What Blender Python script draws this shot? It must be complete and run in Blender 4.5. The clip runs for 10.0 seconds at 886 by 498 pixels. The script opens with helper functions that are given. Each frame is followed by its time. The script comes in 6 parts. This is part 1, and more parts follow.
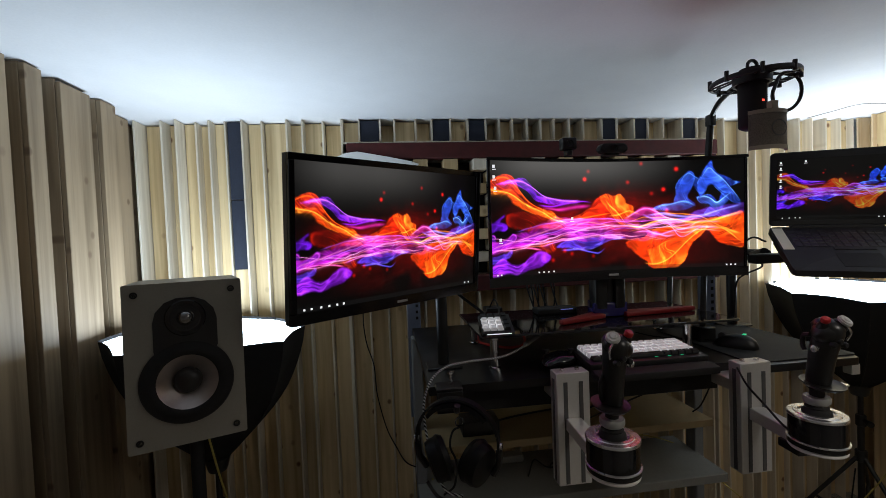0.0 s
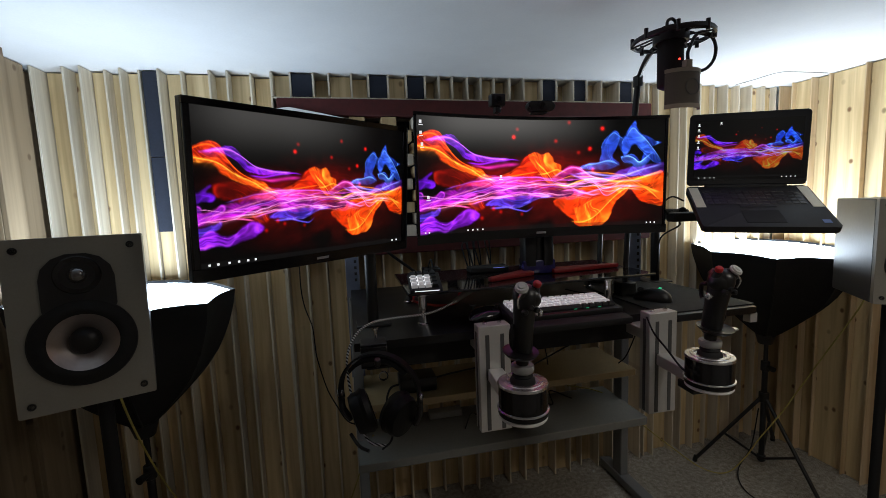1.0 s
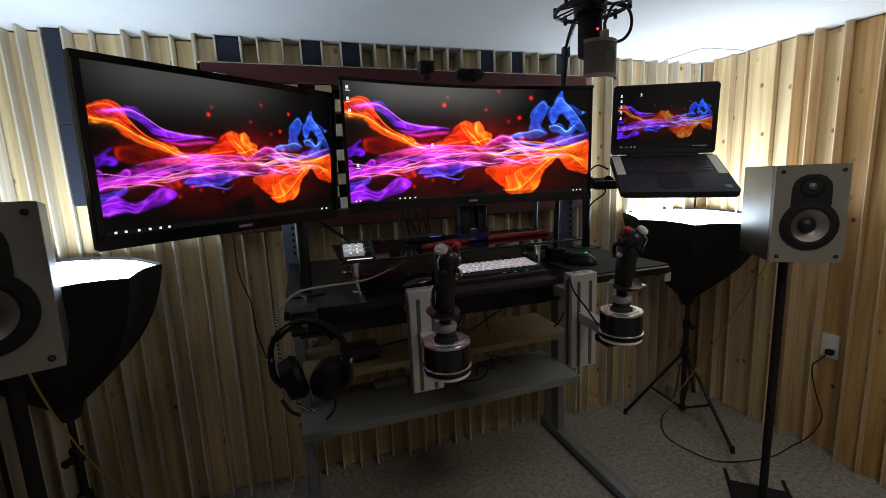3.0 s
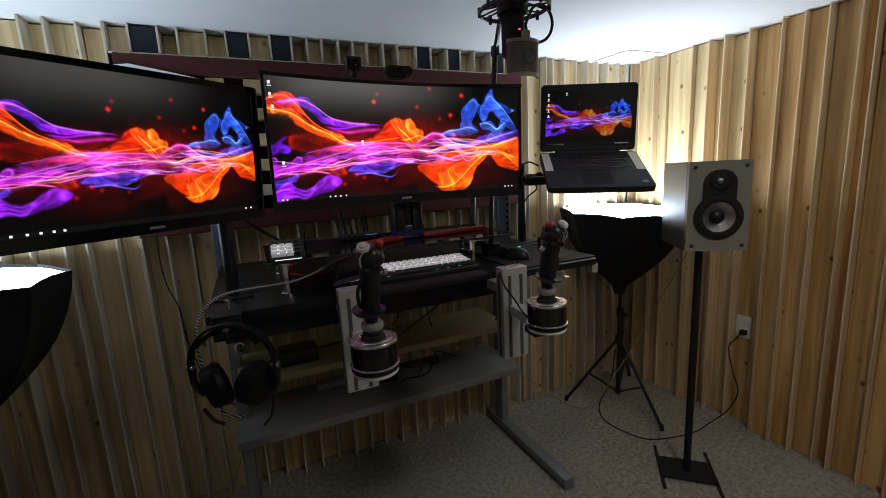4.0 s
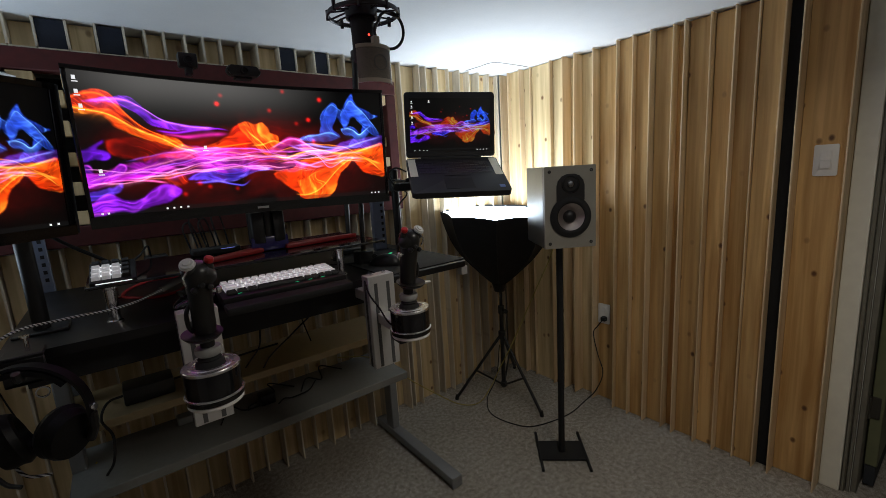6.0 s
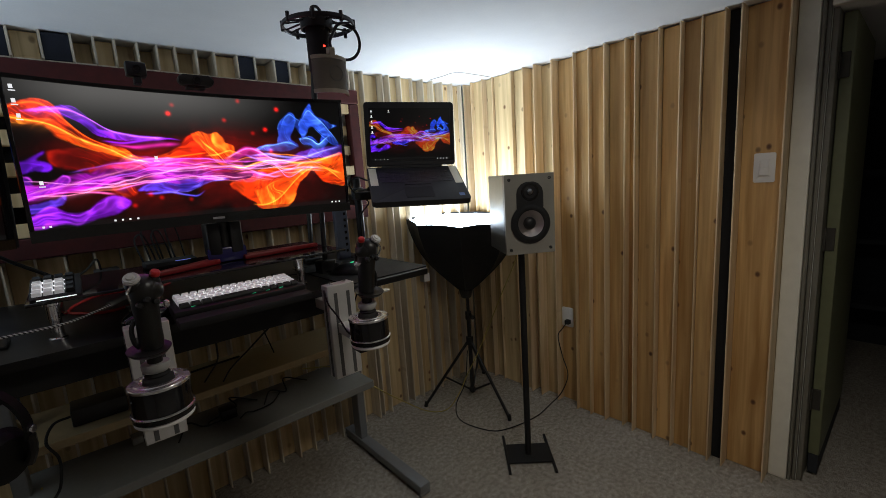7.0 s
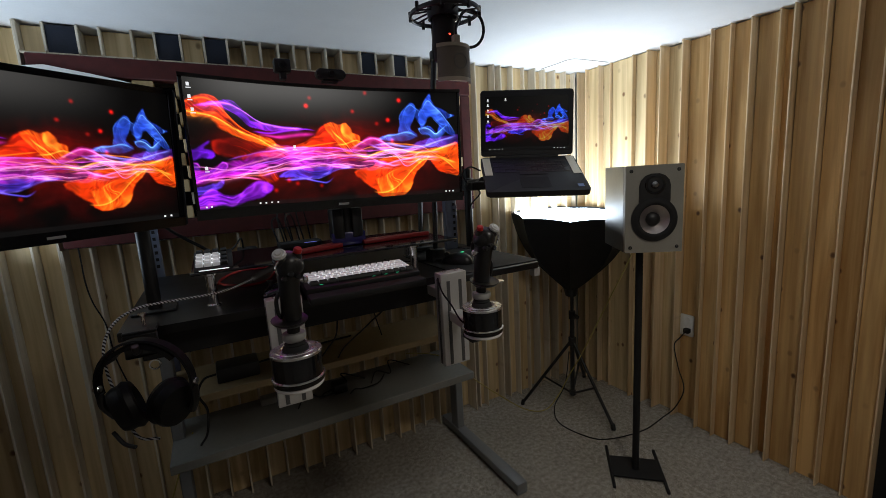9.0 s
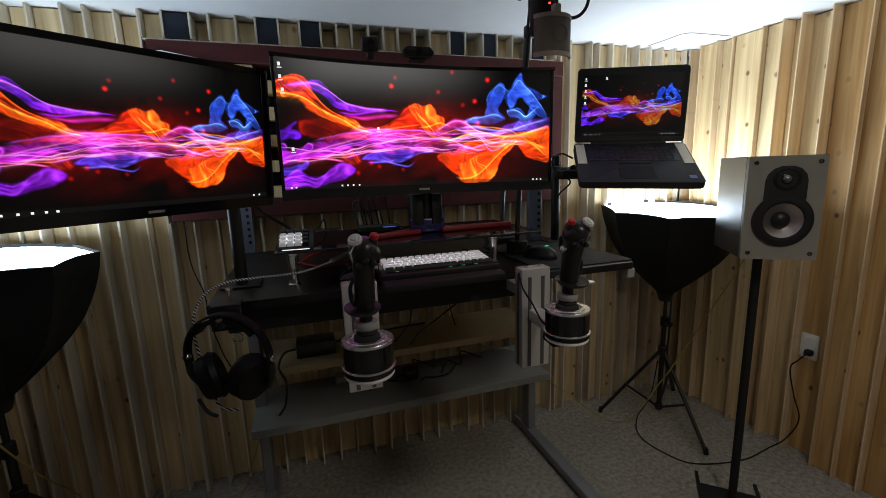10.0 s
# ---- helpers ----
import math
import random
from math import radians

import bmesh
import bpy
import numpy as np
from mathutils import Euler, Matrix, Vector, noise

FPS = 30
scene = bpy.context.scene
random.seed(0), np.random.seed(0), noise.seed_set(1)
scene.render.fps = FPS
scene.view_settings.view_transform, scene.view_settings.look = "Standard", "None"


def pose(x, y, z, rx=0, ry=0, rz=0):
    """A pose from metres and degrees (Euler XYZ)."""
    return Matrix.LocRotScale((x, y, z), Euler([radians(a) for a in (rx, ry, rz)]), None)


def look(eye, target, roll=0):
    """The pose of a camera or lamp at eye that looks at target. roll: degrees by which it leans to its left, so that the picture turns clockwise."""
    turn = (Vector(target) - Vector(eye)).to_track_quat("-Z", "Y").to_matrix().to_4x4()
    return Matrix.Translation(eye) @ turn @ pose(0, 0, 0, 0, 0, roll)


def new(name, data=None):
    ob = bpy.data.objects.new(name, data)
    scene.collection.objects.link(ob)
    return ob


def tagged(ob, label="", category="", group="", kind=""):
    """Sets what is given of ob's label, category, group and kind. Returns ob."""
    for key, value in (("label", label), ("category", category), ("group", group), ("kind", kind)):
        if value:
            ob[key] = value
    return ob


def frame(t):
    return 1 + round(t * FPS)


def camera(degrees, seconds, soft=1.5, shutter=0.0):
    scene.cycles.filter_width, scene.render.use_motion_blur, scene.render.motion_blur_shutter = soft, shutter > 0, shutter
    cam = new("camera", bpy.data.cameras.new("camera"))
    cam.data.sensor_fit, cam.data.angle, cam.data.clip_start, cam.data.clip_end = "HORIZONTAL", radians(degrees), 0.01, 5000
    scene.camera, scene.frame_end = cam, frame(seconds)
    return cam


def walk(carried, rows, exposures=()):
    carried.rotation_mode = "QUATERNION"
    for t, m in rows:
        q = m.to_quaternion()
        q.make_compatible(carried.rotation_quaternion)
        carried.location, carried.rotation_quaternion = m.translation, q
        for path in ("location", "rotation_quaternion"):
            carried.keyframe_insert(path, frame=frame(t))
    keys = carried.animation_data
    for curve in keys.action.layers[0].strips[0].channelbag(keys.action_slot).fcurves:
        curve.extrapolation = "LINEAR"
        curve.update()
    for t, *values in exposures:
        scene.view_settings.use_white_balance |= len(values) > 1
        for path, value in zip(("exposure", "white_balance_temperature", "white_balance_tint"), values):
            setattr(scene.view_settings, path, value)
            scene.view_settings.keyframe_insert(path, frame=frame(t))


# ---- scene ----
cam = camera(92.5, 10.0, 0.8)
PATH = [
    (0, (0.056, 0.033, 1.418), (0.317, 2.015, 1.357), -2.3),
    (0.5, (0.109, 0.024, 1.405), (0.474, 1.986, 1.272), -2.2),
    (1, (0.147, 0.022, 1.384), (0.581, 1.963, 1.167), -2.2),
    (1.5, (0.173, 0.02, 1.363), (0.655, 1.94, 1.074), -2.3),
    (2, (0.185, 0.017, 1.352), (0.705, 1.92, 1.025), -2.4),
    (3.5, (0.235, -0.036, 1.355), (0.932, 1.809, 1.022), -2.7),
    (4, (0.27, -0.045, 1.353), (1.081, 1.749, 0.999), -2.9),
    (4.5, (0.307, -0.051, 1.345), (1.247, 1.675, 0.978), -2.8),
    (5, (0.333, -0.058, 1.347), (1.365, 1.615, 0.98), -2.8),
    (5.5, (0.357, -0.073, 1.345), (1.472, 1.547, 0.981), -3.1),
    (6, (0.378, -0.089, 1.349), (1.575, 1.474, 0.995), -3.5),
    (7.5, (0.403, -0.134, 1.354), (1.713, 1.34, 1.026), -3.8),
    (8, (0.387, -0.128, 1.351), (1.63, 1.404, 1.02), -3.6),
    (8.5, (0.361, -0.104, 1.348), (1.474, 1.525, 1.02), -3.5),
    (9, (0.361, -0.072, 1.34), (1.303, 1.661, 1.013), -3.3),
    (9.5, (0.39, -0.044, 1.346), (1.125, 1.789, 1.029), -2.1),
    (10, (0.384, 0.002, 1.336), (0.99, 1.872, 0.968), -1.8),
]
walk(cam, [(t, look(eye, target, roll)) for t, eye, target, roll in PATH])

# ---- light ----
world = bpy.data.worlds.new("world")
scene.world = world
world.use_nodes = True
world.node_tree.nodes["Background"].inputs[0].default_value = (0.02, 0.022, 0.025, 1)
world.node_tree.nodes["Background"].inputs[1].default_value = 0.05
SOFTBOX_POWER = 14.6
SCREEN_POWER = 1.8
scene.view_settings.exposure = 0.0
# unseen overhead fill, added to brighten the desk and right wall
lamp = bpy.data.lights.new("fill_lamp", "AREA")
lamp.shape, lamp.size, lamp.energy, lamp.color, lamp.spread = "DISK", 0.34, 5.1, (1.0, 0.94, 0.84), radians(156)
beam = new("fill_lamp", lamp)
beam.matrix_basis = pose(1.25, -0.05, 1.905)


# ---- materials ----
def mat_base(name):
    m = bpy.data.materials.new(name)
    m.use_nodes = True
    nt = m.node_tree
    return m, nt, nt.nodes["Principled BSDF"]


def link(nt, a, b):
    nt.links.new(a, b)


def ramp(nt, fac, stops):
    r = nt.nodes.new("ShaderNodeValToRGB")
    els = r.color_ramp.elements
    while len(els) < len(stops):
        els.new(0.5)
    for e, (p, c) in zip(els, stops):
        e.position, e.color = p, (*c, 1)
    link(nt, fac, r.inputs[0])
    return r.outputs[0]


def noise_node(nt, scale, detail=4, stretch=(1, 1, 1), offset_random=False):
    tc = nt.nodes.new("ShaderNodeTexCoord")
    mp = nt.nodes.new("ShaderNodeMapping")
    mp.inputs["Scale"].default_value = stretch
    link(nt, tc.outputs["Object"], mp.inputs["Vector"])
    if offset_random:
        oi = nt.nodes.new("ShaderNodeObjectInfo")
        mul = nt.nodes.new("ShaderNodeMath")
        mul.operation = "MULTIPLY"
        mul.inputs[1].default_value = 37.0
        link(nt, oi.outputs["Random"], mul.inputs[0])
        comb = nt.nodes.new("ShaderNodeCombineXYZ")
        for i in range(3):
            link(nt, mul.outputs[0], comb.inputs[i])
        link(nt, comb.outputs[0], mp.inputs["Location"])
    n = nt.nodes.new("ShaderNodeTexNoise")
    n.inputs["Scale"].default_value = scale
    n.inputs["Detail"].default_value = detail
    link(nt, mp.outputs[0], n.inputs["Vector"])
    return n, mp


def plain(name, color, rough=0.5, metal=0.0, bump=0.15, scale=90, vary=0.12, spec=0.5, coat=0.0):
    """A surface with slight mottling of colour, gloss and relief."""
    m, nt, b = mat_base(name)
    n, _ = noise_node(nt, scale, 5)
    n2, _ = noise_node(nt, scale / 14, 3)
    lo = tuple(max(0, c * (1 - vary)) for c in color)
    hi = tuple(min(1, c * (1 + vary)) for c in color)
    mixer = nt.nodes.new("ShaderNodeMath")
    mixer.operation = "ADD"
    half = nt.nodes.new("ShaderNodeMath")
    half.operation = "MULTIPLY"
    half.inputs[1].default_value = 0.5
    link(nt, n.outputs[0], mixer.inputs[0])
    link(nt, n2.outputs[0], mixer.inputs[1])
    link(nt, mixer.outputs[0], half.inputs[0])
    link(nt, ramp(nt, half.outputs[0], [(0.3, lo), (0.7, hi)]), b.inputs["Base Color"])
    rr = nt.nodes.new("ShaderNodeMapRange")
    rr.inputs["To Min"].default_value = max(0.02, rough - 0.07)
    rr.inputs["To Max"].default_value = min(1, rough + 0.09)
    link(nt, n2.outputs[0], rr.inputs["Value"])
    link(nt, rr.outputs[0], b.inputs["Roughness"])
    b.inputs["Metallic"].default_value = metal
    b.inputs["Specular IOR Level"].default_value = spec
    b.inputs["Coat Weight"].default_value = coat
    if bump:
        bp = nt.nodes.new("ShaderNodeBump")
        bp.inputs["Strength"].default_value = bump
        bp.inputs["Distance"].default_value = 0.001
        link(nt, n.outputs[0], bp.inputs["Height"])
        link(nt, bp.outputs[0], b.inputs["Normal"])
    return m


def wood(name, dark, light, knot, rough=0.6, knots=0.85):
    """Sawn softwood with grain along z, plank-to-plank variation and knots."""
    m, nt, b = mat_base(name)
    n, mp = noise_node(nt, 1.0, 6, (42, 42, 1.6), True)
    n2, _ = noise_node(nt, 1.0, 3, (7, 7, 0.7), True)
    n.inputs["Distortion"].default_value = 0.5
    n2.inputs["Distortion"].default_value = 1.2
    mix = nt.nodes.new("ShaderNodeMath")
    mix.operation = "MULTIPLY_ADD"
    mix.inputs[1].default_value = 0.55
    link(nt, n.outputs[0], mix.inputs[0])
    sc = nt.nodes.new("ShaderNodeMath")
    sc.operation = "MULTIPLY"
    sc.inputs[1].default_value = 0.45
    link(nt, n2.outputs[0], sc.inputs[0])
    link(nt, sc.outputs[0], mix.inputs[2])
    col = ramp(nt, mix.outputs[0], [(0.36, dark), (0.60, light)])
    # knots: sparse cells, drawn out along the grain
    tc = nt.nodes.new("ShaderNodeTexCoord")
    oi = nt.nodes.new("ShaderNodeObjectInfo")
    add = nt.nodes.new("ShaderNodeVectorMath")
    add.operation = "ADD"
    comb = nt.nodes.new("ShaderNodeCombineXYZ")
    mul = nt.nodes.new("ShaderNodeMath")
    mul.operation = "MULTIPLY"
    mul.inputs[1].default_value = 11.0
    link(nt, oi.outputs["Random"], mul.inputs[0])
    link(nt, mul.outputs[0], comb.inputs[2])
    link(nt, tc.outputs["Object"], add.inputs[0])
    link(nt, comb.outputs[0], add.inputs[1])
    mp3 = nt.nodes.new("ShaderNodeMapping")
    mp3.inputs["Scale"].default_value = (9, 1, 6.8)
    link(nt, add.outputs[0], mp3.inputs["Vector"])
    sep = nt.nodes.new("ShaderNodeSeparateXYZ")
    flat = nt.nodes.new("ShaderNodeCombineXYZ")
    link(nt, mp3.outputs[0], sep.inputs[0])
    link(nt, sep.outputs[0], flat.inputs[0])
    link(nt, sep.outputs[2], flat.inputs[1])
    vo = nt.nodes.new("ShaderNodeTexVoronoi")
    vo.voronoi_dimensions = "2D"
    vo.inputs["Scale"].default_value = 1.0
    link(nt, flat.outputs[0], vo.inputs["Vector"])
    kf = ramp(nt, vo.outputs["Distance"], [(0.035, (knots, knots, knots)), (0.06, (knots * 0.75, knots * 0.75, knots * 0.75)), (0.10, (0, 0, 0))])
    keep = nt.nodes.new("ShaderNodeSeparateColor")
    link(nt, vo.outputs["Color"], keep.inputs[0])
    some = nt.nodes.new("ShaderNodeMath")
    some.operation = "MULTIPLY"
    link(nt, kf, some.inputs[0])
    link(nt, ramp(nt, keep.outputs[0], [(0.30, (0, 0, 0)), (0.55, (0.95, 0.95, 0.95))]), some.inputs[1])
    mc = nt.nodes.new("ShaderNodeMix")
    mc.data_type = "RGBA"
    link(nt, some.outputs[0], mc.inputs[0])
    link(nt, col, mc.inputs[6])
    mc.inputs[7].default_value = (*knot, 1)
    # tone of each plank
    hs = nt.nodes.new("ShaderNodeHueSaturation")
    val = nt.nodes.new("ShaderNodeMapRange")
    val.inputs["To Min"].default_value = 0.86
    val.inputs["To Max"].default_value = 1.10
    link(nt, oi.outputs["Random"], val.inputs["Value"])
    link(nt, val.outputs[0], hs.inputs["Value"])
    link(nt, mc.outputs[2], hs.inputs["Color"])
    link(nt, hs.outputs[0], b.inputs["Base Color"])
    b.inputs["Roughness"].default_value = rough
    bp = nt.nodes.new("ShaderNodeBump")
    bp.inputs["Strength"].default_value = 0.25
    bp.inputs["Distance"].default_value = 0.001
    link(nt, n.outputs[0], bp.inputs["Height"])
    link(nt, bp.outputs[0], b.inputs["Normal"])
    return m


def carpet_material():
    m, nt, b = mat_base("carpet")
    n, _ = noise_node(nt, 260, 3)
    n2, _ = noise_node(nt, 55, 4)
    n3, _ = noise_node(nt, 3, 3)
    a = ramp(nt, n.outputs[0], [(0.32, (0.26, 0.235, 0.20)), (0.5, (0.51, 0.475, 0.415)), (0.68, (0.76, 0.72, 0.65))])
    c = ramp(nt, n2.outputs[0], [(0.35, (0.62, 0.6, 0.57)), (0.65, (1, 1, 1))])
    d = ramp(nt, n3.outputs[0], [(0.3, (0.85, 0.84, 0.82)), (0.7, (1, 1, 1))])
    x = nt.nodes.new("ShaderNodeMix")
    x.data_type, x.blend_type = "RGBA", "MULTIPLY"
    x.inputs[0].default_value = 1
    link(nt, a, x.inputs[6])
    link(nt, c, x.inputs[7])
    y = nt.nodes.new("ShaderNodeMix")
    y.data_type, y.blend_type = "RGBA", "MULTIPLY"
    y.inputs[0].default_value = 1
    link(nt, x.outputs[2], y.inputs[6])
    link(nt, d, y.inputs[7])
    link(nt, y.outputs[2], b.inputs["Base Color"])
    b.inputs["Roughness"].default_value = 0.95
    b.inputs["Specular IOR Level"].default_value = 0.1
    bp = nt.nodes.new("ShaderNodeBump")
    bp.inputs["Strength"].default_value = 0.9
    bp.inputs["Distance"].default_value = 0.006
    ad = nt.nodes.new("ShaderNodeMath")
    link(nt, n.outputs[0], ad.inputs[0])
    link(nt, n2.outputs[0], ad.inputs[1])
    link(nt, ad.outputs[0], bp.inputs["Height"])
    link(nt, bp.outputs[0], b.inputs["Normal"])
    return m


def glow(name, color, strength):
    m, nt, b = mat_base(name)
    b.inputs["Base Color"].default_value = (*[c * 0.8 for c in color], 1)
    b.inputs["Emission Color"].default_value = (*color, 1)
    b.inputs["Emission Strength"].default_value = strength
    return m


def screen_material():
    """The lit panel: its picture is held by the colours of a fine grid."""
    m, nt, b = mat_base("screen_picture")
    at = nt.nodes.new("ShaderNodeVertexColor")
    at.layer_name = "picture"
    b.inputs["Base Color"].default_value = (0.01, 0.01, 0.01, 1)
    b.inputs["Roughness"].default_value = 0.30
    b.inputs["Specular IOR Level"].default_value = 0.2
    link(nt, at.outputs[0], b.inputs["Emission Color"])
    b.inputs["Emission Strength"].default_value = SCREEN_POWER
    return m


def mesh_cloth(name, color):
    """Perforated metal or woven mesh seen as fine texture."""
    m, nt, b = mat_base(name)
    tc = nt.nodes.new("ShaderNodeTexCoord")
    vo = nt.nodes.new("ShaderNodeTexVoronoi")
    vo.inputs["Scale"].default_value = 420
    link(nt, tc.outputs["Object"], vo.inputs["Vector"])
    link(nt, ramp(nt, vo.outputs["Distance"], [(0.2, tuple(c * 0.45 for c in color)), (0.6, color)]), b.inputs["Base Color"])
    b.inputs["Roughness"].default_value = 0.6
    return m


def braid_material():
    m, nt, b = mat_base("braided_sleeve")
    tc = nt.nodes.new("ShaderNodeTexCoord")
    wv = nt.nodes.new("ShaderNodeTexWave")
    wv.inputs["Scale"].default_value = 62
    wv.bands_direction = "DIAGONAL"
    link(nt, tc.outputs["Object"], wv.inputs["Vector"])
    link(nt, ramp(nt, wv.outputs[0], [(0.47, (0.012, 0.012, 0.014)), (0.53, (0.62, 0.62, 0.63))]), b.inputs["Base Color"])
    b.inputs["Roughness"].default_value = 0.7
    return m


PINE = wood("pine", (0.46, 0.315, 0.145), (0.74, 0.57, 0.32), (0.17, 0.075, 0.028), 0.6, 1.0)
CEDAR = wood("cedar", (0.43, 0.225, 0.068), (0.72, 0.455, 0.185), (0.10, 0.035, 0.012), 0.6, 1.0)
FIN = wood("fin_board", (0.57, 0.485, 0.36), (0.78, 0.70, 0.56), (0.4, 0.3, 0.2), 0.65, 0.3)
DARKWOOD = wood("dark_board", (0.20, 0.14, 0.08), (0.37, 0.27, 0.165), (0.15, 0.09, 0.05))
CEDARFIN = wood("cedar_fin", (0.58, 0.40, 0.21), (0.80, 0.62, 0.39), (0.3, 0.18, 0.1), 0.65, 0.2)
SHELF_WOOD = plain("pale_shelf_board", (0.33, 0.245, 0.125), 0.65, vary=0.1, scale=60)
NAVY = plain("navy_felt", (0.018, 0.022, 0.036), 0.85, vary=0.25, scale=200, bump=0.3)
BLACKFOAM = plain("black_foam", (0.01, 0.01, 0.011), 0.9, vary=0.3, scale=160, bump=0.4)
REDWOOD = plain("red_stained_wood", (0.066, 0.0055, 0.0045), 0.75, vary=0.35, scale=40)
CEILING = plain("ceiling_paint", (0.84, 0.84, 0.84), 0.9, vary=0.03, scale=150, bump=0.25)
DRYWALL = plain("wall_paint", (0.78, 0.77, 0.73), 0.85, vary=0.06, scale=120, bump=0.2)
TRIMWHITE = plain("trim_paint", (0.82, 0.79, 0.68), 0.45, vary=0.06, scale=30, bump=0.2)
# doorway shade put into the door's green and the jamb's darker paint
SHADEDGREEN = plain("shaded_door_paint", (0.15, 0.16, 0.085), 0.5, vary=0.15, scale=30)
SHADEDJAMB = plain("shaded_jamb_paint", (0.17, 0.16, 0.125), 0.6, vary=0.15, scale=30)
HINGEMETAL = plain("dark_hinge_metal", (0.07, 0.065, 0.055), 0.5, 0.6)
UNLITGREY = plain("unlit_grey", (0.03, 0.034, 0.04), 0.9)
CARPET = carpet_material()
BLACK = plain("black_plastic", (0.008, 0.008, 0.0085), 0.40, vary=0.2, scale=220)
GLOSS = plain("gloss_black", (0.008, 0.008, 0.009), 0.12, vary=0.2, scale=60, bump=0.02)
MATTE = plain("matte_black", (0.006, 0.006, 0.0065), 0.7, vary=0.25, scale=200)
RUBBER = plain("black_rubber", (0.01, 0.01, 0.01), 0.85, vary=0.2)
HEADSET = plain("headset_leather", (0.003, 0.003, 0.0032), 0.48, vary=0.3, scale=260, bump=0.2, spec=0.22)
NYLON = plain("black_nylon", (0.0045, 0.0045, 0.005), 0.8, vary=0.3, scale=300, bump=0.3)
DESKTOP = plain("black_desktop", (0.005, 0.005, 0.0055), 0.36, vary=0.2, scale=80, bump=0.03)
GREYSTEEL = plain("grey_steel", (0.22, 0.23, 0.24), 0.45, 0.2, vary=0.1, scale=120)
GREYBOARD = plain("grey_laminate", (0.205, 0.205, 0.19), 0.7, vary=0.08, scale=70)
ALU = plain("aluminium", (0.62, 0.61, 0.59), 0.38, 0.55, vary=0.06, scale=160)
ALUDARK = plain("slot_shadow_metal", (0.10, 0.10, 0.10), 0.6, 0.4)
CHROME = plain("chrome", (0.72, 0.72, 0.74), 0.14, 1.0, vary=0.05, bump=0.02)
STEEL = plain("turned_steel", (0.66, 0.66, 0.66), 0.26, 0.9, vary=0.06)
BAFFLE = plain("speaker_baffle", (0.27, 0.255, 0.215), 0.55, vary=0.06, scale=240)
CABINET = plain("speaker_cabinet", (0.05, 0.05, 0.052), 0.35, vary=0.15, scale=80)
CONE = plain("speaker_cone", (0.48, 0.43, 0.41), 0.33, 0.85, vary=0.08, scale=120)
KEYWHITE = plain("white_keycap", (0.90, 0.895, 0.875), 0.4, vary=0.03)
KEYWHITE.node_tree.nodes["Principled BSDF"].inputs["Emission Color"].default_value = (0.93, 0.95, 1.0, 1)
KEYWHITE.node_tree.nodes["Principled BSDF"].inputs["Emission Strength"].default_value = 0.12  # glow added so the caps look brighter
PLATEWHITE = plain("white_plate", (0.78, 0.77, 0.73), 0.35, vary=0.03, bump=0.03)
LAPTAPE = plain("cream_tape", (0.80, 0.78, 0.64), 0.6, vary=0.06)
LAPTOPBLACK = plain("laptop_shell", (0.008, 0.008, 0.009), 0.55, vary=0.15, scale=250)
RED = plain("red_plastic", (0.42, 0.012, 0.012), 0.35, vary=0.15)
REDCABLE = plain("red_cable", (0.5, 0.02, 0.02), 0.5)
YELLOWCABLE = plain("yellow_cable", (0.42, 0.34, 0.08), 0.6)
GREYPLASTIC = plain("grey_plastic", (0.30, 0.30, 0.285), 0.5, vary=0.08)
BLUESTEEL = plain("perforated_steel", (0.21, 0.24, 0.33), 0.4, 0.5, vary=0.1)
MESHMETAL = mesh_cloth("filter_mesh", (0.17, 0.15, 0.118))
FILTERFRAME = plain("filter_frame", (0.36, 0.32, 0.24), 0.45, vary=0.06)
BRAID = braid_material()
DIFFUSER = glow("softbox_diffuser", (0.70, 0.84, 1.0), SOFTBOX_POWER)
DIFFUSER_DIM = glow("softbox_diffuser_dim", (0.66, 0.82, 1.0), SOFTBOX_POWER * 0.78)
SCREEN = screen_material()
ICON = glow("screen_icon", (0.9, 0.92, 0.95), 0.9)
LED_RED = glow("red_led", (1.0, 0.05, 0.03), 3.0)
LED_GREEN = glow("green_led", (0.05, 1.0, 0.45), 0.35)
LED_BLUE = glow("blue_led", (0.25, 0.3, 1.0), 0.35)
KEYFILL = glow("key_fill_glow", (0.92, 0.94, 1.0), 2.6)
LED_WHITE = glow("white_led", (0.9, 0.92, 1.0), 3.0)

# ---- building blocks ----
WORLD = {}


def thing(name, m, label, category, group="", kind=""):
    """A thing of its own: an Empty at its base."""
    ob = new(name)
    ob.matrix_basis = m
    ob.empty_display_size = 0.05
    WORLD[ob] = m.copy()
    return tagged(ob, label, category, group, kind)


def smooth_mesh(me, angle=40):
    me.polygons.foreach_set("use_smooth", [True] * len(me.polygons))
    me.set_sharp_from_angle(angle=radians(angle))


def part(name, bm, material, parent, label="", local=False, kind=""):
    """Links a bmesh as one mesh object under a thing or a part. World coordinates unless local."""
    if not local:
        bm.transform(WORLD[parent].inverted())
    bmesh.ops.recalc_face_normals(bm, faces=bm.faces)
    me = bpy.data.meshes.new(name)
    bm.to_mesh(me)
    bm.free()
    me.materials.append(material)
    smooth_mesh(me)
    ob = new(name, me)
    ob.parent = parent
    WORLD[ob] = WORLD[parent].copy()
    if label:
        ob["label"] = label
    if kind:
        ob["kind"] = kind
    return ob


def structure(name, bm, material, label, category):
    bmesh.ops.recalc_face_normals(bm, faces=bm.faces)
    me = bpy.data.meshes.new(name)
    bm.to_mesh(me)
    bm.free()
    me.materials.append(material)
    ob = new(name, me)
    WORLD[ob] = Matrix()
    return tagged(ob, label, category, kind="structure")


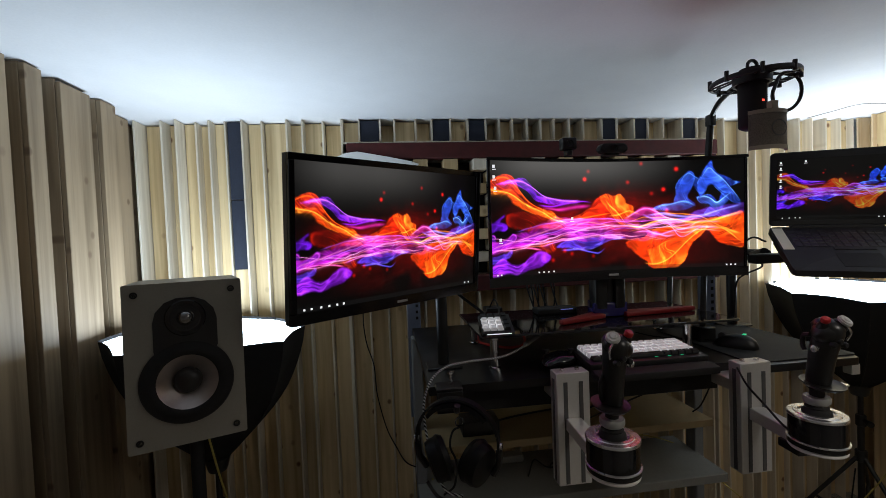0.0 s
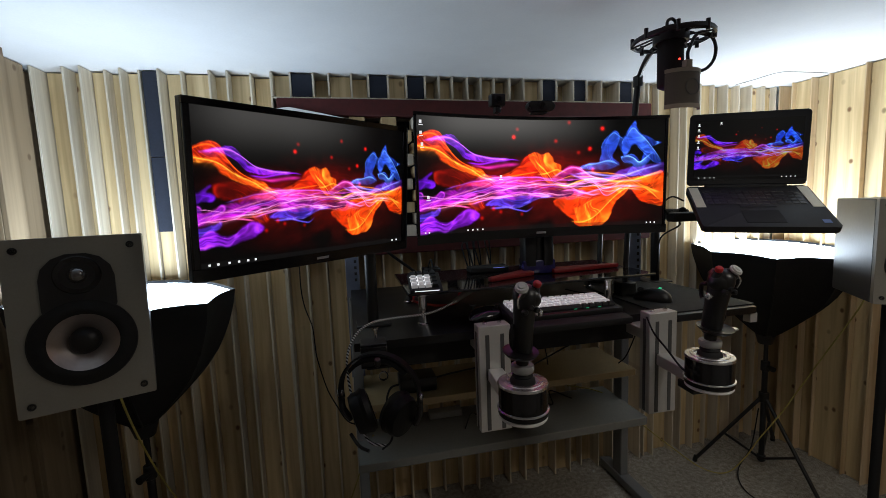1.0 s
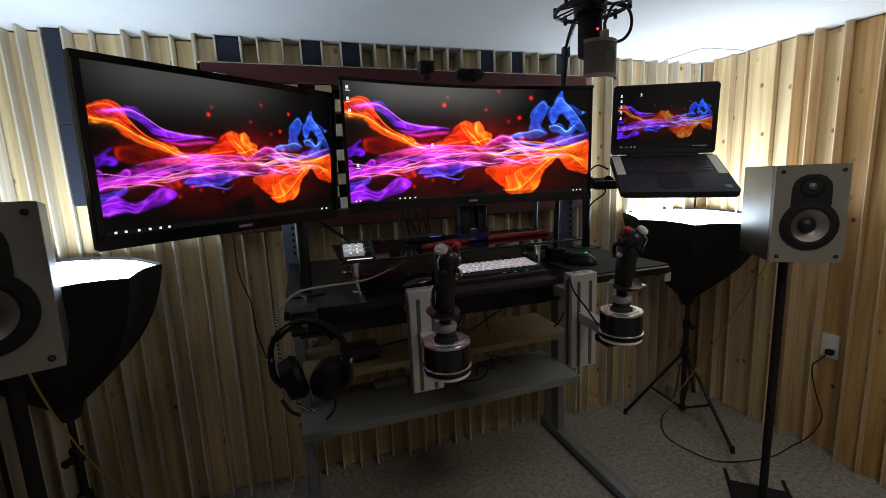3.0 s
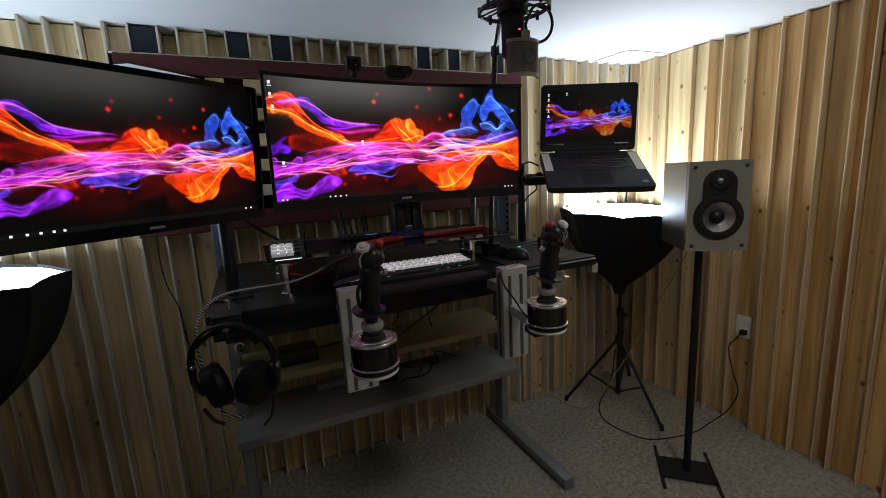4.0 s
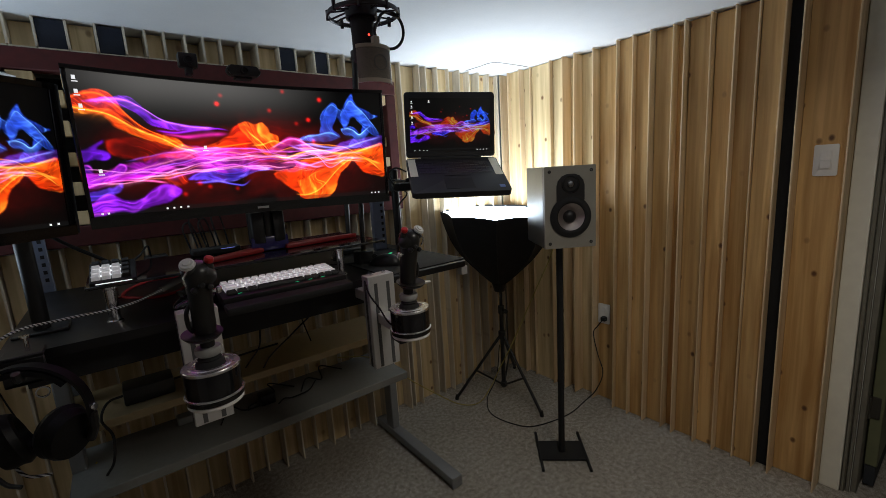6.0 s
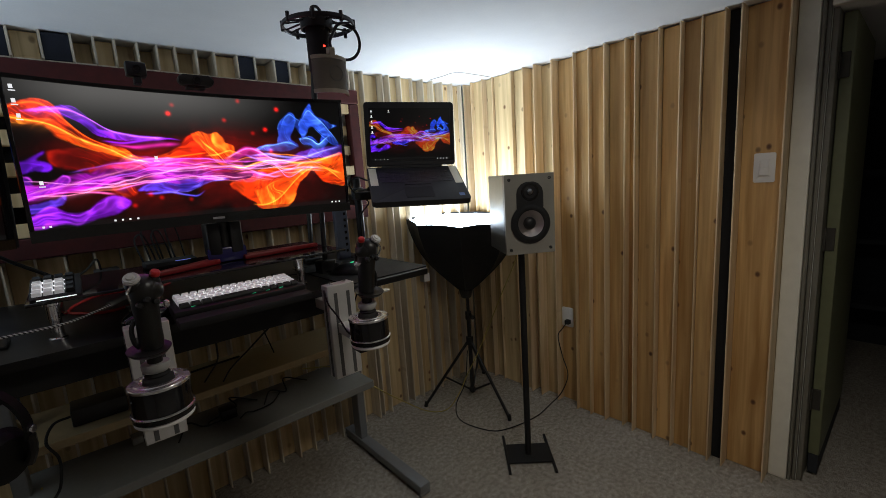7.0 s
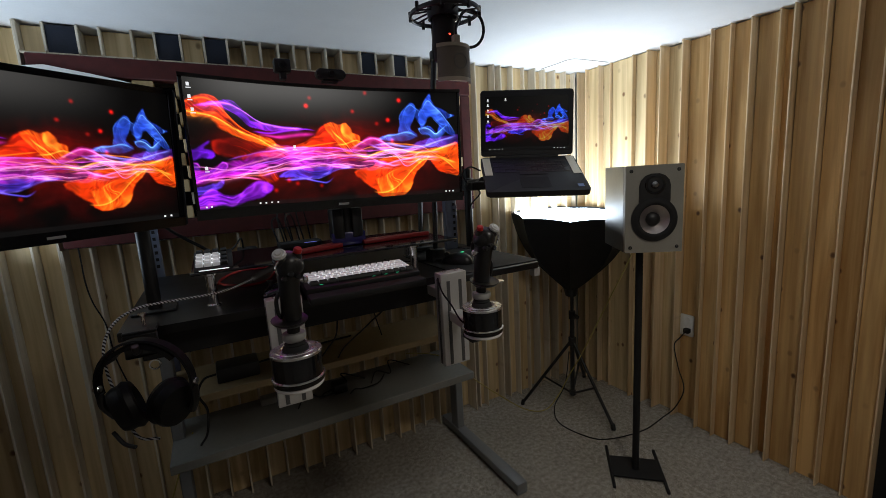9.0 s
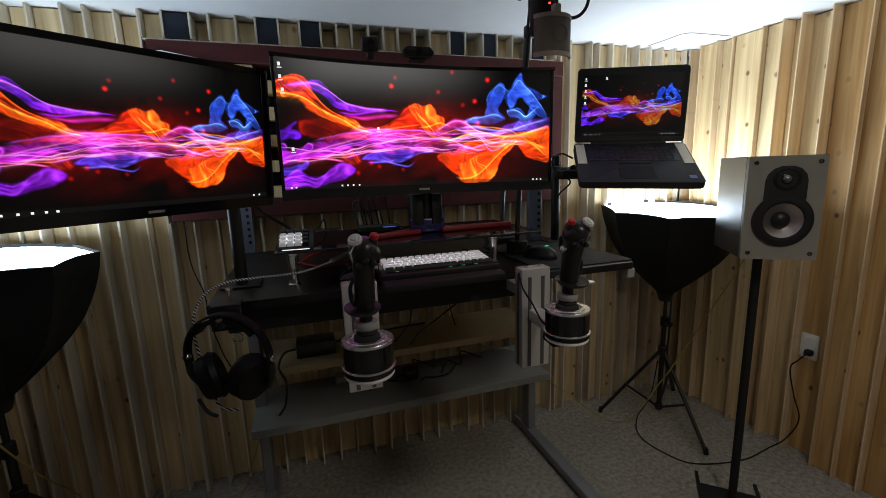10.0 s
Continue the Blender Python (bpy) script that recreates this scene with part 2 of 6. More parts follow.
def box(bm, x0, x1, y0, y1, z0, z1, bev=0.0, m=None, seg=1):
    mm = Matrix.LocRotScale(((x0 + x1) / 2, (y0 + y1) / 2, (z0 + z1) / 2), None, (abs(x1 - x0), abs(y1 - y0), abs(z1 - z0)))
    r = bmesh.ops.create_cube(bm, size=1, matrix=mm)
    vs = r["verts"]
    if bev:
        es = list({e for v in vs for e in v.link_edges})
        r = bmesh.ops.bevel(bm, geom=es, offset=bev, segments=seg, affect="EDGES", profile=0.5)
        vs = list({v for f in r["faces"] for v in f.verts} | {v for v in vs if v.is_valid})
    if m is not None:
        bmesh.ops.transform(bm, matrix=m, verts=vs)
    return bm


def B(*a, **k):
    return box(bmesh.new(), *a, **k)


def axis_pose(p0, p1):
    p0, p1 = Vector(p0), Vector(p1)
    return Matrix.Translation(p0) @ (p1 - p0).to_track_quat("Z", "Y").to_matrix().to_4x4(), (p1 - p0).length


def lathe(bm, profile, m=None, seg=28, closed=False, caps=True):
    """Turns (radius, height) pairs about z."""
    rings = []
    for r, z in profile:
        if r < 1e-6:
            rings.append([bm.verts.new((0, 0, z))])
        else:
            rings.append([bm.verts.new((r * math.cos(2 * math.pi * i / seg), r * math.sin(2 * math.pi * i / seg), z)) for i in range(seg)])
    pairs = list(zip(rings, rings[1:])) + ([(rings[-1], rings[0])] if closed else [])
    for a, b in pairs:
        for i in range(seg):
            j = (i + 1) % seg
            if len(a) == 1 and len(b) == 1:
                continue
            if len(a) == 1:
                bm.faces.new((a[0], b[j], b[i]))
            elif len(b) == 1:
                bm.faces.new((a[i], a[j], b[0]))
            else:
                bm.faces.new((a[i], a[j], b[j], b[i]))
    if not closed and caps:
        for ring in (rings[0], rings[-1]):
            if len(ring) > 1:
                bm.faces.new(ring)
    if m is not None:
        bmesh.ops.transform(bm, matrix=m, verts=[v for ring in rings for v in ring])
    return bm


def cyl(bm, p0, p1, r0, r1=None, seg=20, bev=0.0):
    m, h = axis_pose(p0, p1)
    r1 = r0 if r1 is None else r1
    if bev:
        return lathe(bm, [(r0 - bev, 0), (r0, bev), (r1, h - bev), (r1 - bev, h)], m, seg)
    return lathe(bm, [(r0, 0), (r1, h)], m, seg)


def spline(pts, n=8):
    """A smooth line through the points."""
    p = [Vector(q) for q in pts]
    p = [2 * p[0] - p[1]] + p + [2 * p[-1] - p[-2]]
    out = []
    for i in range(1, len(p) - 2):
        a, b, c, d = p[i - 1:i + 3]
        for k in range(n):
            t = k / n
            out.append(0.5 * (2 * b + (c - a) * t + (2 * a - 5 * b + 4 * c - d) * t * t + (3 * b - 3 * c + d - a) * t ** 3))
    out.append(p[-2])
    return out


def tube(bm, pts, r, seg=8, n=8, straight=False, taper=None):
    line = [Vector(q) for q in pts] if straight else spline(pts, n)
    up = Vector((0.03, 0.07, 1)).normalized()
    rings = []
    for i, p in enumerate(line):
        d = (line[min(i + 1, len(line) - 1)] - line[max(i - 1, 0)]).normalized()
        s = d.cross(up)
        if s.length < 0.05:
            s = d.cross(Vector((1, 0.1, 0)))
        s.normalize()
        u = s.cross(d).normalized()
        rr = r if taper is None else r + (taper - r) * i / (len(line) - 1)
        rings.append([bm.verts.new(p + rr * (math.cos(2 * math.pi * k / seg) * s + math.sin(2 * math.pi * k / seg) * u)) for k in range(seg)])
    for a, b in zip(rings, rings[1:]):
        best = min(range(seg), key=lambda o: (a[0].co - b[o].co).length)
        for k in range(seg):
            bm.faces.new((a[k], a[(k + 1) % seg], b[(k + 1 + best) % seg], b[(k + best) % seg]))
    bm.faces.new(rings[0])
    bm.faces.new(rings[-1])
    return bm


def slab(bm, pts, z0, z1, m=None, bev=0.0):
    """A plate of the outline pts (x, y) between two heights."""
    lo = [bm.verts.new((x, y, z0)) for x, y in pts]
    hi = [bm.verts.new((x, y, z1)) for x, y in pts]
    n = len(pts)
    fs = [bm.faces.new(lo[::-1]), bm.faces.new(hi)]
    for i in range(n):
        fs.append(bm.faces.new((lo[i], lo[(i + 1) % n], hi[(i + 1) % n], hi[i])))
    vs = lo + hi
    if bev:
        es = list({e for v in vs for e in v.link_edges})
        r = bmesh.ops.bevel(bm, geom=es, offset=bev, segments=2, affect="EDGES", profile=0.5)
        vs = list({v for f in r["faces"] for v in f.verts} | {v for v in vs if v.is_valid})
    if m is not None:
        bmesh.ops.transform(bm, matrix=m, verts=vs)
    return bm


def rounded(w, h, r, n=5):
    out = []
    for cx, cy, a in ((w / 2 - r, h / 2 - r, 0), (-w / 2 + r, h / 2 - r, 90), (-w / 2 + r, -h / 2 + r, 180), (w / 2 - r, -h / 2 + r, 270)):
        for k in range(n + 1):
            t = radians(a + 90 * k / n)
            out.append((cx + r * math.cos(t), cy + r * math.sin(t)))
    return out


def facing(x, y, z, yaw, pitch=0.0, roll=0.0):
    """A pose whose x runs right, z up and -y towards the viewer."""
    return Matrix.Translation((x, y, z)) @ Matrix.Rotation(radians(yaw), 4, "Z") @ Matrix.Rotation(radians(pitch), 4, "X") @ Matrix.Rotation(radians(roll), 4, "Y")


UPRIGHT = Matrix.Rotation(radians(90), 4, "X")  # turns a slab's z into -y

# ---- the room ----
CEIL = 1.925
XL, XR, YB, YF = -1.02, 2.52, 2.00, -1.70
structure("floor", B(XL - 0.1, 4.6, YF - 0.1, YB + 0.1, -0.08, 0.0), CARPET, "beige flecked short-pile carpet wall to wall", "carpet")
structure("ceiling", B(XL - 0.1, 4.6, YF - 0.1, YB + 0.1, CEIL, CEIL + 0.08), CEILING, "plain white low ceiling", "ceiling")
wall_back = structure("wall_back", B(XL - 0.1, XR + 0.1, YB, YB + 0.1, 0, CEIL), DRYWALL, "back wall clad in upright softwood boards of uneven depth", "wall")
wall_left = structure("wall_left", B(XL - 0.1, XL, YF - 0.1, YB, 0, CEIL), DRYWALL, "side wall clad in boards with dark gaps", "wall")
# unseen wall behind the viewpoint, added to close the room and bounce light
structure("wall_front", B(XL, 4.6, YF - 0.1, YF, 0, CEIL), DRYWALL, "unseen painted wall added to close the room", "wall")
DOOR_Y0, DOOR_Y1, DOOR_TOP = -0.70, 0.136, 1.85
bm = B(XR, XR + 0.1, DOOR_Y1, YB, 0, CEIL)
box(bm, XR, XR + 0.1, YF, DOOR_Y0, 0, CEIL)
box(bm, XR, XR + 0.1, DOOR_Y0, DOOR_Y1, DOOR_TOP, CEIL)
wall_right = structure("wall_right", bm, DRYWALL, "side wall clad in knotty cedar boards beside an open doorway", "wall")

# the room beyond the doorway, its darkness put into near-black colours
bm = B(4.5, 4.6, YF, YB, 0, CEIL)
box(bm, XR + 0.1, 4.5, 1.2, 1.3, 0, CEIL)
structure("wall_far", bm, UNLITGREY, "next-room walls coloured near black to look unlit", "wall")
bm = bmesh.new()
for i in range(4):
    box(bm, 4.1, 4.48, -1.2, 0.9, 0.35 + 0.42 * i, 0.38 + 0.42 * i)
for y in (-1.2, -0.2, 0.88):
    box(bm, 4.1, 4.48, y, y + 0.03, 0, 1.7)
shelving = thing("shelving_unit", pose(4.3, 0, 0), "shelving unit in the next room, coloured near black to look unlit", "shelf")
part("shelf_frame", bm, UNLITGREY, shelving)

# doorway: casing, stops and the edge of the opened door
casing = structure("door_trim", B(2.487, XR, 0.164, 0.226, 0, CEIL - 0.003, 0.004, seg=2), TRIMWHITE, "cream painted door casing with chipped edges", "door trim")
bm = B(2.495, XR, 0.150, 0.163, 0, CEIL - 0.003, 0.003)
box(bm, 2.508, XR, 0.137, 0.149, 0, CEIL - 0.003, 0.002)
part("casing_bead", bm, SHADEDJAMB, casing)
part("jamb", B(XR + 0.001, 2.66, 0.118, 0.1355, 0, DOOR_TOP, 0.002), SHADEDJAMB, casing, "grey-brown door jamb, doorway shade in its colour")
part("head_casing", B(2.487, XR, DOOR_Y0 - 0.05, 0.136, DOOR_TOP, CEIL - 0.003, 0.003), TRIMWHITE, casing)
door = tagged(thing("door_1", pose(2.66, 0.08, 0), "open door with a green painted edge, doorway shade in its colour", "door", kind="structure"))
part("door_leaf", B(2.590, 3.30, 0.076, 0.114, 0.10, DOOR_TOP - 0.01, 0.003), SHADEDGREEN, door)
# foot of the leaf, in the same near-black as the next room
part("kick_strip", B(2.593, 3.30, 0.079, 0.111, 0.012, 0.099, 0.002), UNLITGREY, door)
for z in (0.35, 1.02, 1.66):
    bm = B(2.583, 2.5895, 0.086, 0.116, z - 0.045, z + 0.045, 0.002)
    cyl(bm, (2.580, 0.1165, z - 0.047), (2.580, 0.1165, z + 0.047), 0.006, seg=10)
    part("hinge", bm, HINGEMETAL, door, "dark hinge")

# ---- boards of the walls: wells of uneven depth between thin fins ----
rng = random.Random(5)


def shared(name, me, m, parent):
    ob = new(name, me)
    ob.parent = parent
    ob.matrix_basis = m
    return ob


def piece_mesh(name, w, d, h, material, bev=0.0012):
    """A board, its foot at the origin, w along x, d along y, h high."""
    bm = B(0, w, 0, d, 0, h, bev)
    bm.normal_update()
    me = bpy.data.meshes.new(name)
    bm.to_mesh(me)
    bm.free()
    me.materials.append(material)
    return me


def clad(parent, line, bounds, fronts, boards, z0, z1, mats, back, fin_t=0.007, fin_mat=None):
    """line(s, d) gives the place s along the wall and d into it. One board to each well, one fin to each bound."""
    for i, (a, b) in enumerate(zip(bounds, bounds[1:])):
        w = abs(b - a) - fin_t - 0.002
        me = piece_mesh("board", w, 0.014, z1 - z0 - 0.004 - rng.random() * 0.004, mats[i])
        s0 = min(a, b) if line(1, 0)[3] > 0 else max(a, b)
        x, y, rz, _ = line(s0, boards[i])
        off = Matrix.Translation((fin_t / 2 + 0.001, 0, 0))
        shared("board", me, pose(x, y, z0 + 0.001, 0, 0, rz) @ off, parent)
    for s, f in zip(bounds, fronts):
        me = piece_mesh("fin", fin_t, back - f, z1 - z0 - 0.003, fin_mat or FIN, 0.001)
        x, y, rz, _ = line(s, f)
        tilt = rng.uniform(-0.12, 0.12)
        shared("fin", me, pose(x, y, z0 + 0.0005, 0, tilt, rz) @ Matrix.Translation((-fin_t / 2, 0, 0)), parent)


def line_back(s, d):
    return (s, d, 0, 1)


def line_right(s, d):
    return (d, s, -90, -1)


def line_left(s, d):
    return (-d, s, 90, 1)


def depths(n, lo, hi):
    return [rng.choice((lo, (lo * 2 + hi) / 3, (lo + hi * 2) / 3, hi)) + rng.uniform(-0.004, 0.004) for _ in range(n)]


LEFT_X = [-0.913, -0.817, -0.754, -0.699, -0.637, -0.578, -0.508, -0.437, -0.338, -0.274, -0.19, -0.115]
fr = [1.865, 1.867, 1.850, 1.895, 1.865, 1.885, 1.862, 1.885, 1.862, 1.862, 1.89, 1.862]
bd = [1.945, 1.935, 1.92, 1.945, 1.925, 1.90, 1.935, 1.92, 1.94, 1.92, 1.945]
clad(wall_back, line_back, LEFT_X, fr, bd, 0, CEIL, [PINE] * 11, YB - 0.002)
for z0, z1 in ((1.312, 1.60), (1.603, 1.921)):
    part("dark_panel", B(-0.573, -0.510, 1.888, 1.898, z0, z1, 0.002), NAVY, wall_back, "navy blue felt panel")
RIGHT_X = [1.616, 1.661, 1.781, 1.836, 1.905, 1.995, 2.065, 2.148, 2.220, 2.310, 2.394]
clad(wall_back, line_back, RIGHT_X, [1.875, 1.862, 1.862, 1.87, 1.86, 1.872, 1.862, 1.868, 1.865, 1.87, 1.88], [1.90] + depths(9, 1.90, 1.945), 0, CEIL, [PINE] * 10, YB - 0.002)
UPPER_X = [-0.108, -0.04, 0.048, 0.109, 0.2, 0.269, 0.35, 0.427, 0.507, 0.569, 0.628, 0.696, 0.758, 0.819, 0.892, 0.959, 1.047, 1.12, 1.205, 1.273, 1.35, 1.445, 1.52, 1.578]
dark_wells = (1, 5, 7, 16, 18, 21)
mats = [NAVY if i in dark_wells else PINE for i in range(23)]
bds = [1.868 if i in dark_wells else 1.90 + 0.03 * ((i * 7) % 3) for i in range(23)]
clad(wall_back, line_back, UPPER_X, [1.86] * 24, bds, 1.83, CEIL, mats, YB - 0.002)
for i, (a, b) in enumerate(zip(UPPER_X, UPPER_X[1:])):
    shared("ledge", piece_mesh("ledge", b - a - 0.002, 0.13, 0.006, FIN, 0.001), pose(a + 0.001, 1.8605, 1.823 + rng.uniform(-0.002, 0.0)), wall_back)
LOWER_X = [-0.108 + i * 0.0803 for i in range(22)]
clad(wall_back, line_back, LOWER_X, [1.86 + 0.03 * ((i * 5) % 3 == 1) for i in range(22)], depths(21, 1.90, 1.95), 0, 1.168, [PINE] * 21, YB - 0.002)

# red window frame plugged with wooden blocks
window_1 = thing("window_1", pose(0.8, 1.86, 1.17), "dark red stained window frame plugged with wooden blocks", "window frame", kind="structure")
part("frame_head", B(-0.095, 1.609, 1.842, 1.90, 1.752, 1.820, 0.004), REDWOOD, window_1)
part("frame_sill", B(-0.095, 1.609, 1.842, 1.90, 1.172, 1.242, 0.004), REDWOOD, window_1)
part("frame_jamb", B(-0.095, -0.02, 1.845, 1.898, 1.243, 1.751, 0.004), REDWOOD, window_1)
part("frame_jamb", B(1.554, 1.609, 1.845, 1.898, 1.243, 1.751, 0.004), REDWOOD, window_1)
part("white_sheet", slab(bmesh.new(), [(-0.14, 1.58), (0.13, 1.58), (0.205, 1.728), (0.16, 1.742), (0.07, 1.761), (-0.05, 1.783), (-0.10, 1.777), (-0.14, 1.76)], -1.8405, -1.836, UPRIGHT), PLATEWHITE, window_1, "white foam sheet in the window corner")
part("backing", B(-0.019, 1.553, 1.96, 1.975, 1.243, 1.751), BLACKFOAM, window_1)
block_w = [piece_mesh("block", 0.0635, 0.09, 0.046, mt, 0.002) for mt in (PINE, FIN)]
for r in range(10):
    for c in range(24):
        if (r + c) % 2:
            continue
        shared("block", block_w[rng.choice((0, 0, 1, 0))], WORLD[window_1].inverted() @ pose(-0.015 + c * 0.0653, 1.845 + 0.02 * ((r * 5 + c * 3) % 3), 1.2455 + r * 0.0508), window_1)

RY = [1.868, 1.806, 1.711, 1.638, 1.485, 1.402, 1.331, 1.224, 1.090, 1.008, 0.923, 0.833, 0.776, 0.675, 0.592, 0.515, 0.436, 0.379, 0.23]
rb = depths(18, 2.428, 2.47)
rb[7], rb[16], rb[17] = 2.472, 2.455, 2.472
rf = [2.40 + 0.014 * ((i * 3) % 4 == 1) for i in range(19)]
# pale boards near the softbox, orange beyond: its light put into the wood colour
rm = [PINE] * 7 + [CEDAR] * 9 + [BLACKFOAM, CEDAR]
clad(wall_right, line_right, RY, rf, rb, 0, CEIL, rm, XR - 0.002, 0.0055, CEDARFIN)

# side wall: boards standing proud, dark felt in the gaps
LY = [(1.86, 1.985, 0.96, DARKWOOD), (1.72, 1.86, 0.93, DARKWOOD), (1.684, 1.72, 0.955, NAVY), (1.602, 1.684, 0.874, DARKWOOD), (1.545, 1.602, 0.955, NAVY), (1.416, 1.545, 0.868, DARKWOOD), (1.352, 1.416, 0.95, NAVY),
      (1.292, 1.352, 0.868, DARKWOOD), (1.236, 1.292, 0.945, BLACKFOAM), (1.05, 1.236, 0.866, DARKWOOD), (0.98, 1.05, 0.94, NAVY), (0.80, 0.98, 0.87, DARKWOOD), (0.55, 0.80, 0.90, DARKWOOD), (0.3, 0.55, 0.87, DARKWOOD)]
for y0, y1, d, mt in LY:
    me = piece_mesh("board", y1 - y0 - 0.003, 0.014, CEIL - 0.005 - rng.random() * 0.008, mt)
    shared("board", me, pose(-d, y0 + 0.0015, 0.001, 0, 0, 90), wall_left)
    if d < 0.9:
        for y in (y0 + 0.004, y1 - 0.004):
            me = piece_mesh("fin", 0.007, 1.018 - d - 0.016, CEIL - 0.004, DARKWOOD)
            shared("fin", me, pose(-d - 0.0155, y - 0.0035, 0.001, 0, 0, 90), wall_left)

# plates on the cedar wall
def wall_plate(name, y, z, label, category):
    t = thing(name, pose(2.472, y, z, 0, 0, -90), label, category)
    part("plate", slab(bmesh.new(), rounded(0.070, 0.114, 0.006), 0.0, 0.006, UPRIGHT, 0.0015), PLATEWHITE, t, local=True)
    return t


switch = wall_plate("light_switch", 0.297, 1.309, "white rocker light switch on cedar board", "light switch")
part("rocker_frame", B(-0.018, 0.018, -0.0085, -0.006, -0.034, 0.034, 0.001), PLATEWHITE, switch, local=True)
part("rocker", B(-0.015, 0.015, -0.0125, -0.0085, -0.030, 0.0, 0.001), PLATEWHITE, switch, local=True)
part("rocker", B(-0.015, 0.015, -0.0105, -0.0085, 0.001, 0.030, 0.001), PLATEWHITE, switch, local=True)
outlet = wall_plate("wall_outlet", 1.185, 0.512, "white wall outlet with a black plug in it", "outlet")
for z in (0.026, -0.024):
    part("socket", lathe(bmesh.new(), [(0.016, 0.0), (0.016, 0.002), (0.0, 0.002)], Matrix.Translation((0, -0.006, z)) @ UPRIGHT, 20), PLATEWHITE, outlet, local=True)
plug = thing("mains_cable", pose(2.46, 1.17, 0.5), "black power cord from outlet to light stand", "cable")
part("plug", B(2.435, 2.464, 1.160, 1.188, 0.477, 0.502, 0.005, seg=2), RUBBER, plug)
part("cord", tube(bmesh.new(), [(2.436, 1.172, 0.488), (2.425, 1.195, 0.45), (2.42, 1.22, 0.40), (2.43, 1.20, 0.28), (2.42, 1.16, 0.18), (2.40, 1.19, 0.07), (2.36, 1.23, 0.006), (2.17, 1.212, 0.005),
     (1.97, 1.258, 0.005), (1.894, 1.336, 0.005), (1.868, 1.50, 0.005), (1.95, 1.62, 0.02), (2.07, 1.66, 0.10), (2.10, 1.655, 0.30)], 0.0029), RUBBER, plug)
cable = thing("ceiling_wire", pose(2.2, 1.7, CEIL - 0.003), "thin pale wire stapled along the ceiling", "cable")
part("wire", tube(bmesh.new(), [(2.12, 1.87, CEIL - 0.002), (2.125, 1.76, CEIL - 0.003), (2.135, 1.655, CEIL - 0.003), (2.25, 1.64, CEIL - 0.003), (2.40, 1.64, CEIL - 0.003)], 0.0018, 6), GREYPLASTIC, cable)

# ---- the picture on the screens ----
def wallpaper(squeeze=1.0, nu=540, nv=226, bow=0.0, light=1.0, tint=(1.0, 1.0, 1.0)):
    """Coloured smoke and flame on black, as a fine coloured grid one unit wide and high.
    squeeze: the height of the picture's middle band on a taller screen."""
    rng = np.random.default_rng(7)
    u, row = np.meshgrid(np.linspace(0, 1, nu), np.linspace(0, 1, nv))
    v = 0.5 + (row - 0.5) * (1 / squeeze)
    X, Y = u * 2.39, v
    img = np.zeros((nv, nu, 3))

    def lattice(x, y):
        """Smooth noise between -1 and 1."""
        g = rng.uniform(-1, 1, (64, 64))
        x, y = x % 63, y % 63
        i, j = np.floor(x).astype(int), np.floor(y).astype(int)
        fx, fy = x - i, y - j
        fx, fy = fx * fx * (3 - 2 * fx), fy * fy * (3 - 2 * fy)
        a = g[j, i] * (1 - fx) + g[j, i + 1] * fx
        b = g[j + 1, i] * (1 - fx) + g[j + 1, i + 1] * fx
        return a * (1 - fy) + b * fy

    def cloud(f, detail=3):
        return sum(lattice(X * f * 2 ** k + 3 * k, Y * f * 2 ** k + 5) / 2 ** k for k in range(detail))

    wx, wy = cloud(4), cloud(4)
    wX, wY = X + 0.024 * wx + 0.006 * cloud(13, 2), Y + 0.024 * wy + 0.006 * cloud(13, 2)
    wu, wv = wX / 2.39, wY

    def step(x):
        x = np.clip(x, 0, 1)
        return x * x * (3 - 2 * x)

    def lay(amount, color):
        """Light over light, as two pictures thrown on one wall."""
        img[:] = 1 - (1 - img) * (1 - np.clip(amount[..., None] * np.array(color), 0, 1))

    def blur(a, k):
        if k < 2:
            return a
        ker = np.hanning(k + 2)[1:-1]
        ker /= ker.sum()
        for axis in (1, 0):
            a = np.apply_along_axis(lambda r: np.convolve(np.pad(r, k, mode="edge"), ker, mode="same")[k:-k], axis, a)
        return a

    def silk(angle, fine, along=3.0, thin=0.30):
        """Fine bright threads running along a direction, bent by the flow."""
        c, s = math.cos(radians(angle)), math.sin(radians(angle))
        p, q = c * wX + s * wY, -s * wX + c * wY
        n = lattice(p * along + 0.8 * wx, q * fine + 1.6 * wx + 1.2 * wy)
        return np.exp(-(n / thin) ** 2)

    def veil(pts, fill, rim, gain=0.8, edge=0.8, soft=5, angle=10, fine=16, floor=0.35):
        """A translucent lobe of smoke: a clouded fill, silky threads, a bright fold at the rim."""
        line = [(q.x, q.y) for q in spline([(x, y, 0) for x, y in list(pts) + [pts[0]]], 6)]
        inside = np.zeros_like(u, dtype=bool)
        for (x0, y0), (x1, y1) in zip(line, line[1:]):
            if y0 != y1:
                inside ^= ((y0 > wv) != (y1 > wv)) & (wu < (x1 - x0) * (wv - y0) / (y1 - y0) + x0)
        m = blur(inside.astype(float), soft)
        wide = blur(inside.astype(float), soft * 5)
        sheet = 0.55 * silk(angle, fine * 1.5) + 0.45 * silk(angle + 11, fine * 3.1, 5)
        body = (floor + (1 - floor) * step(0.5 + 0.9 * cloud(6))) * (0.40 + 0.60 * sheet) * (1.05 - 0.40 * wide)
        lay(m * body * gain * 1.25, fill)
        bright = sheet ** 2 * step(0.30 + 0.9 * cloud(5))
        lay(m * bright * edge * 0.75, rim)
        fold = np.exp(-((wide - 0.42) / 0.09) ** 2) * m * step(0.25 + 0.9 * cloud(6))
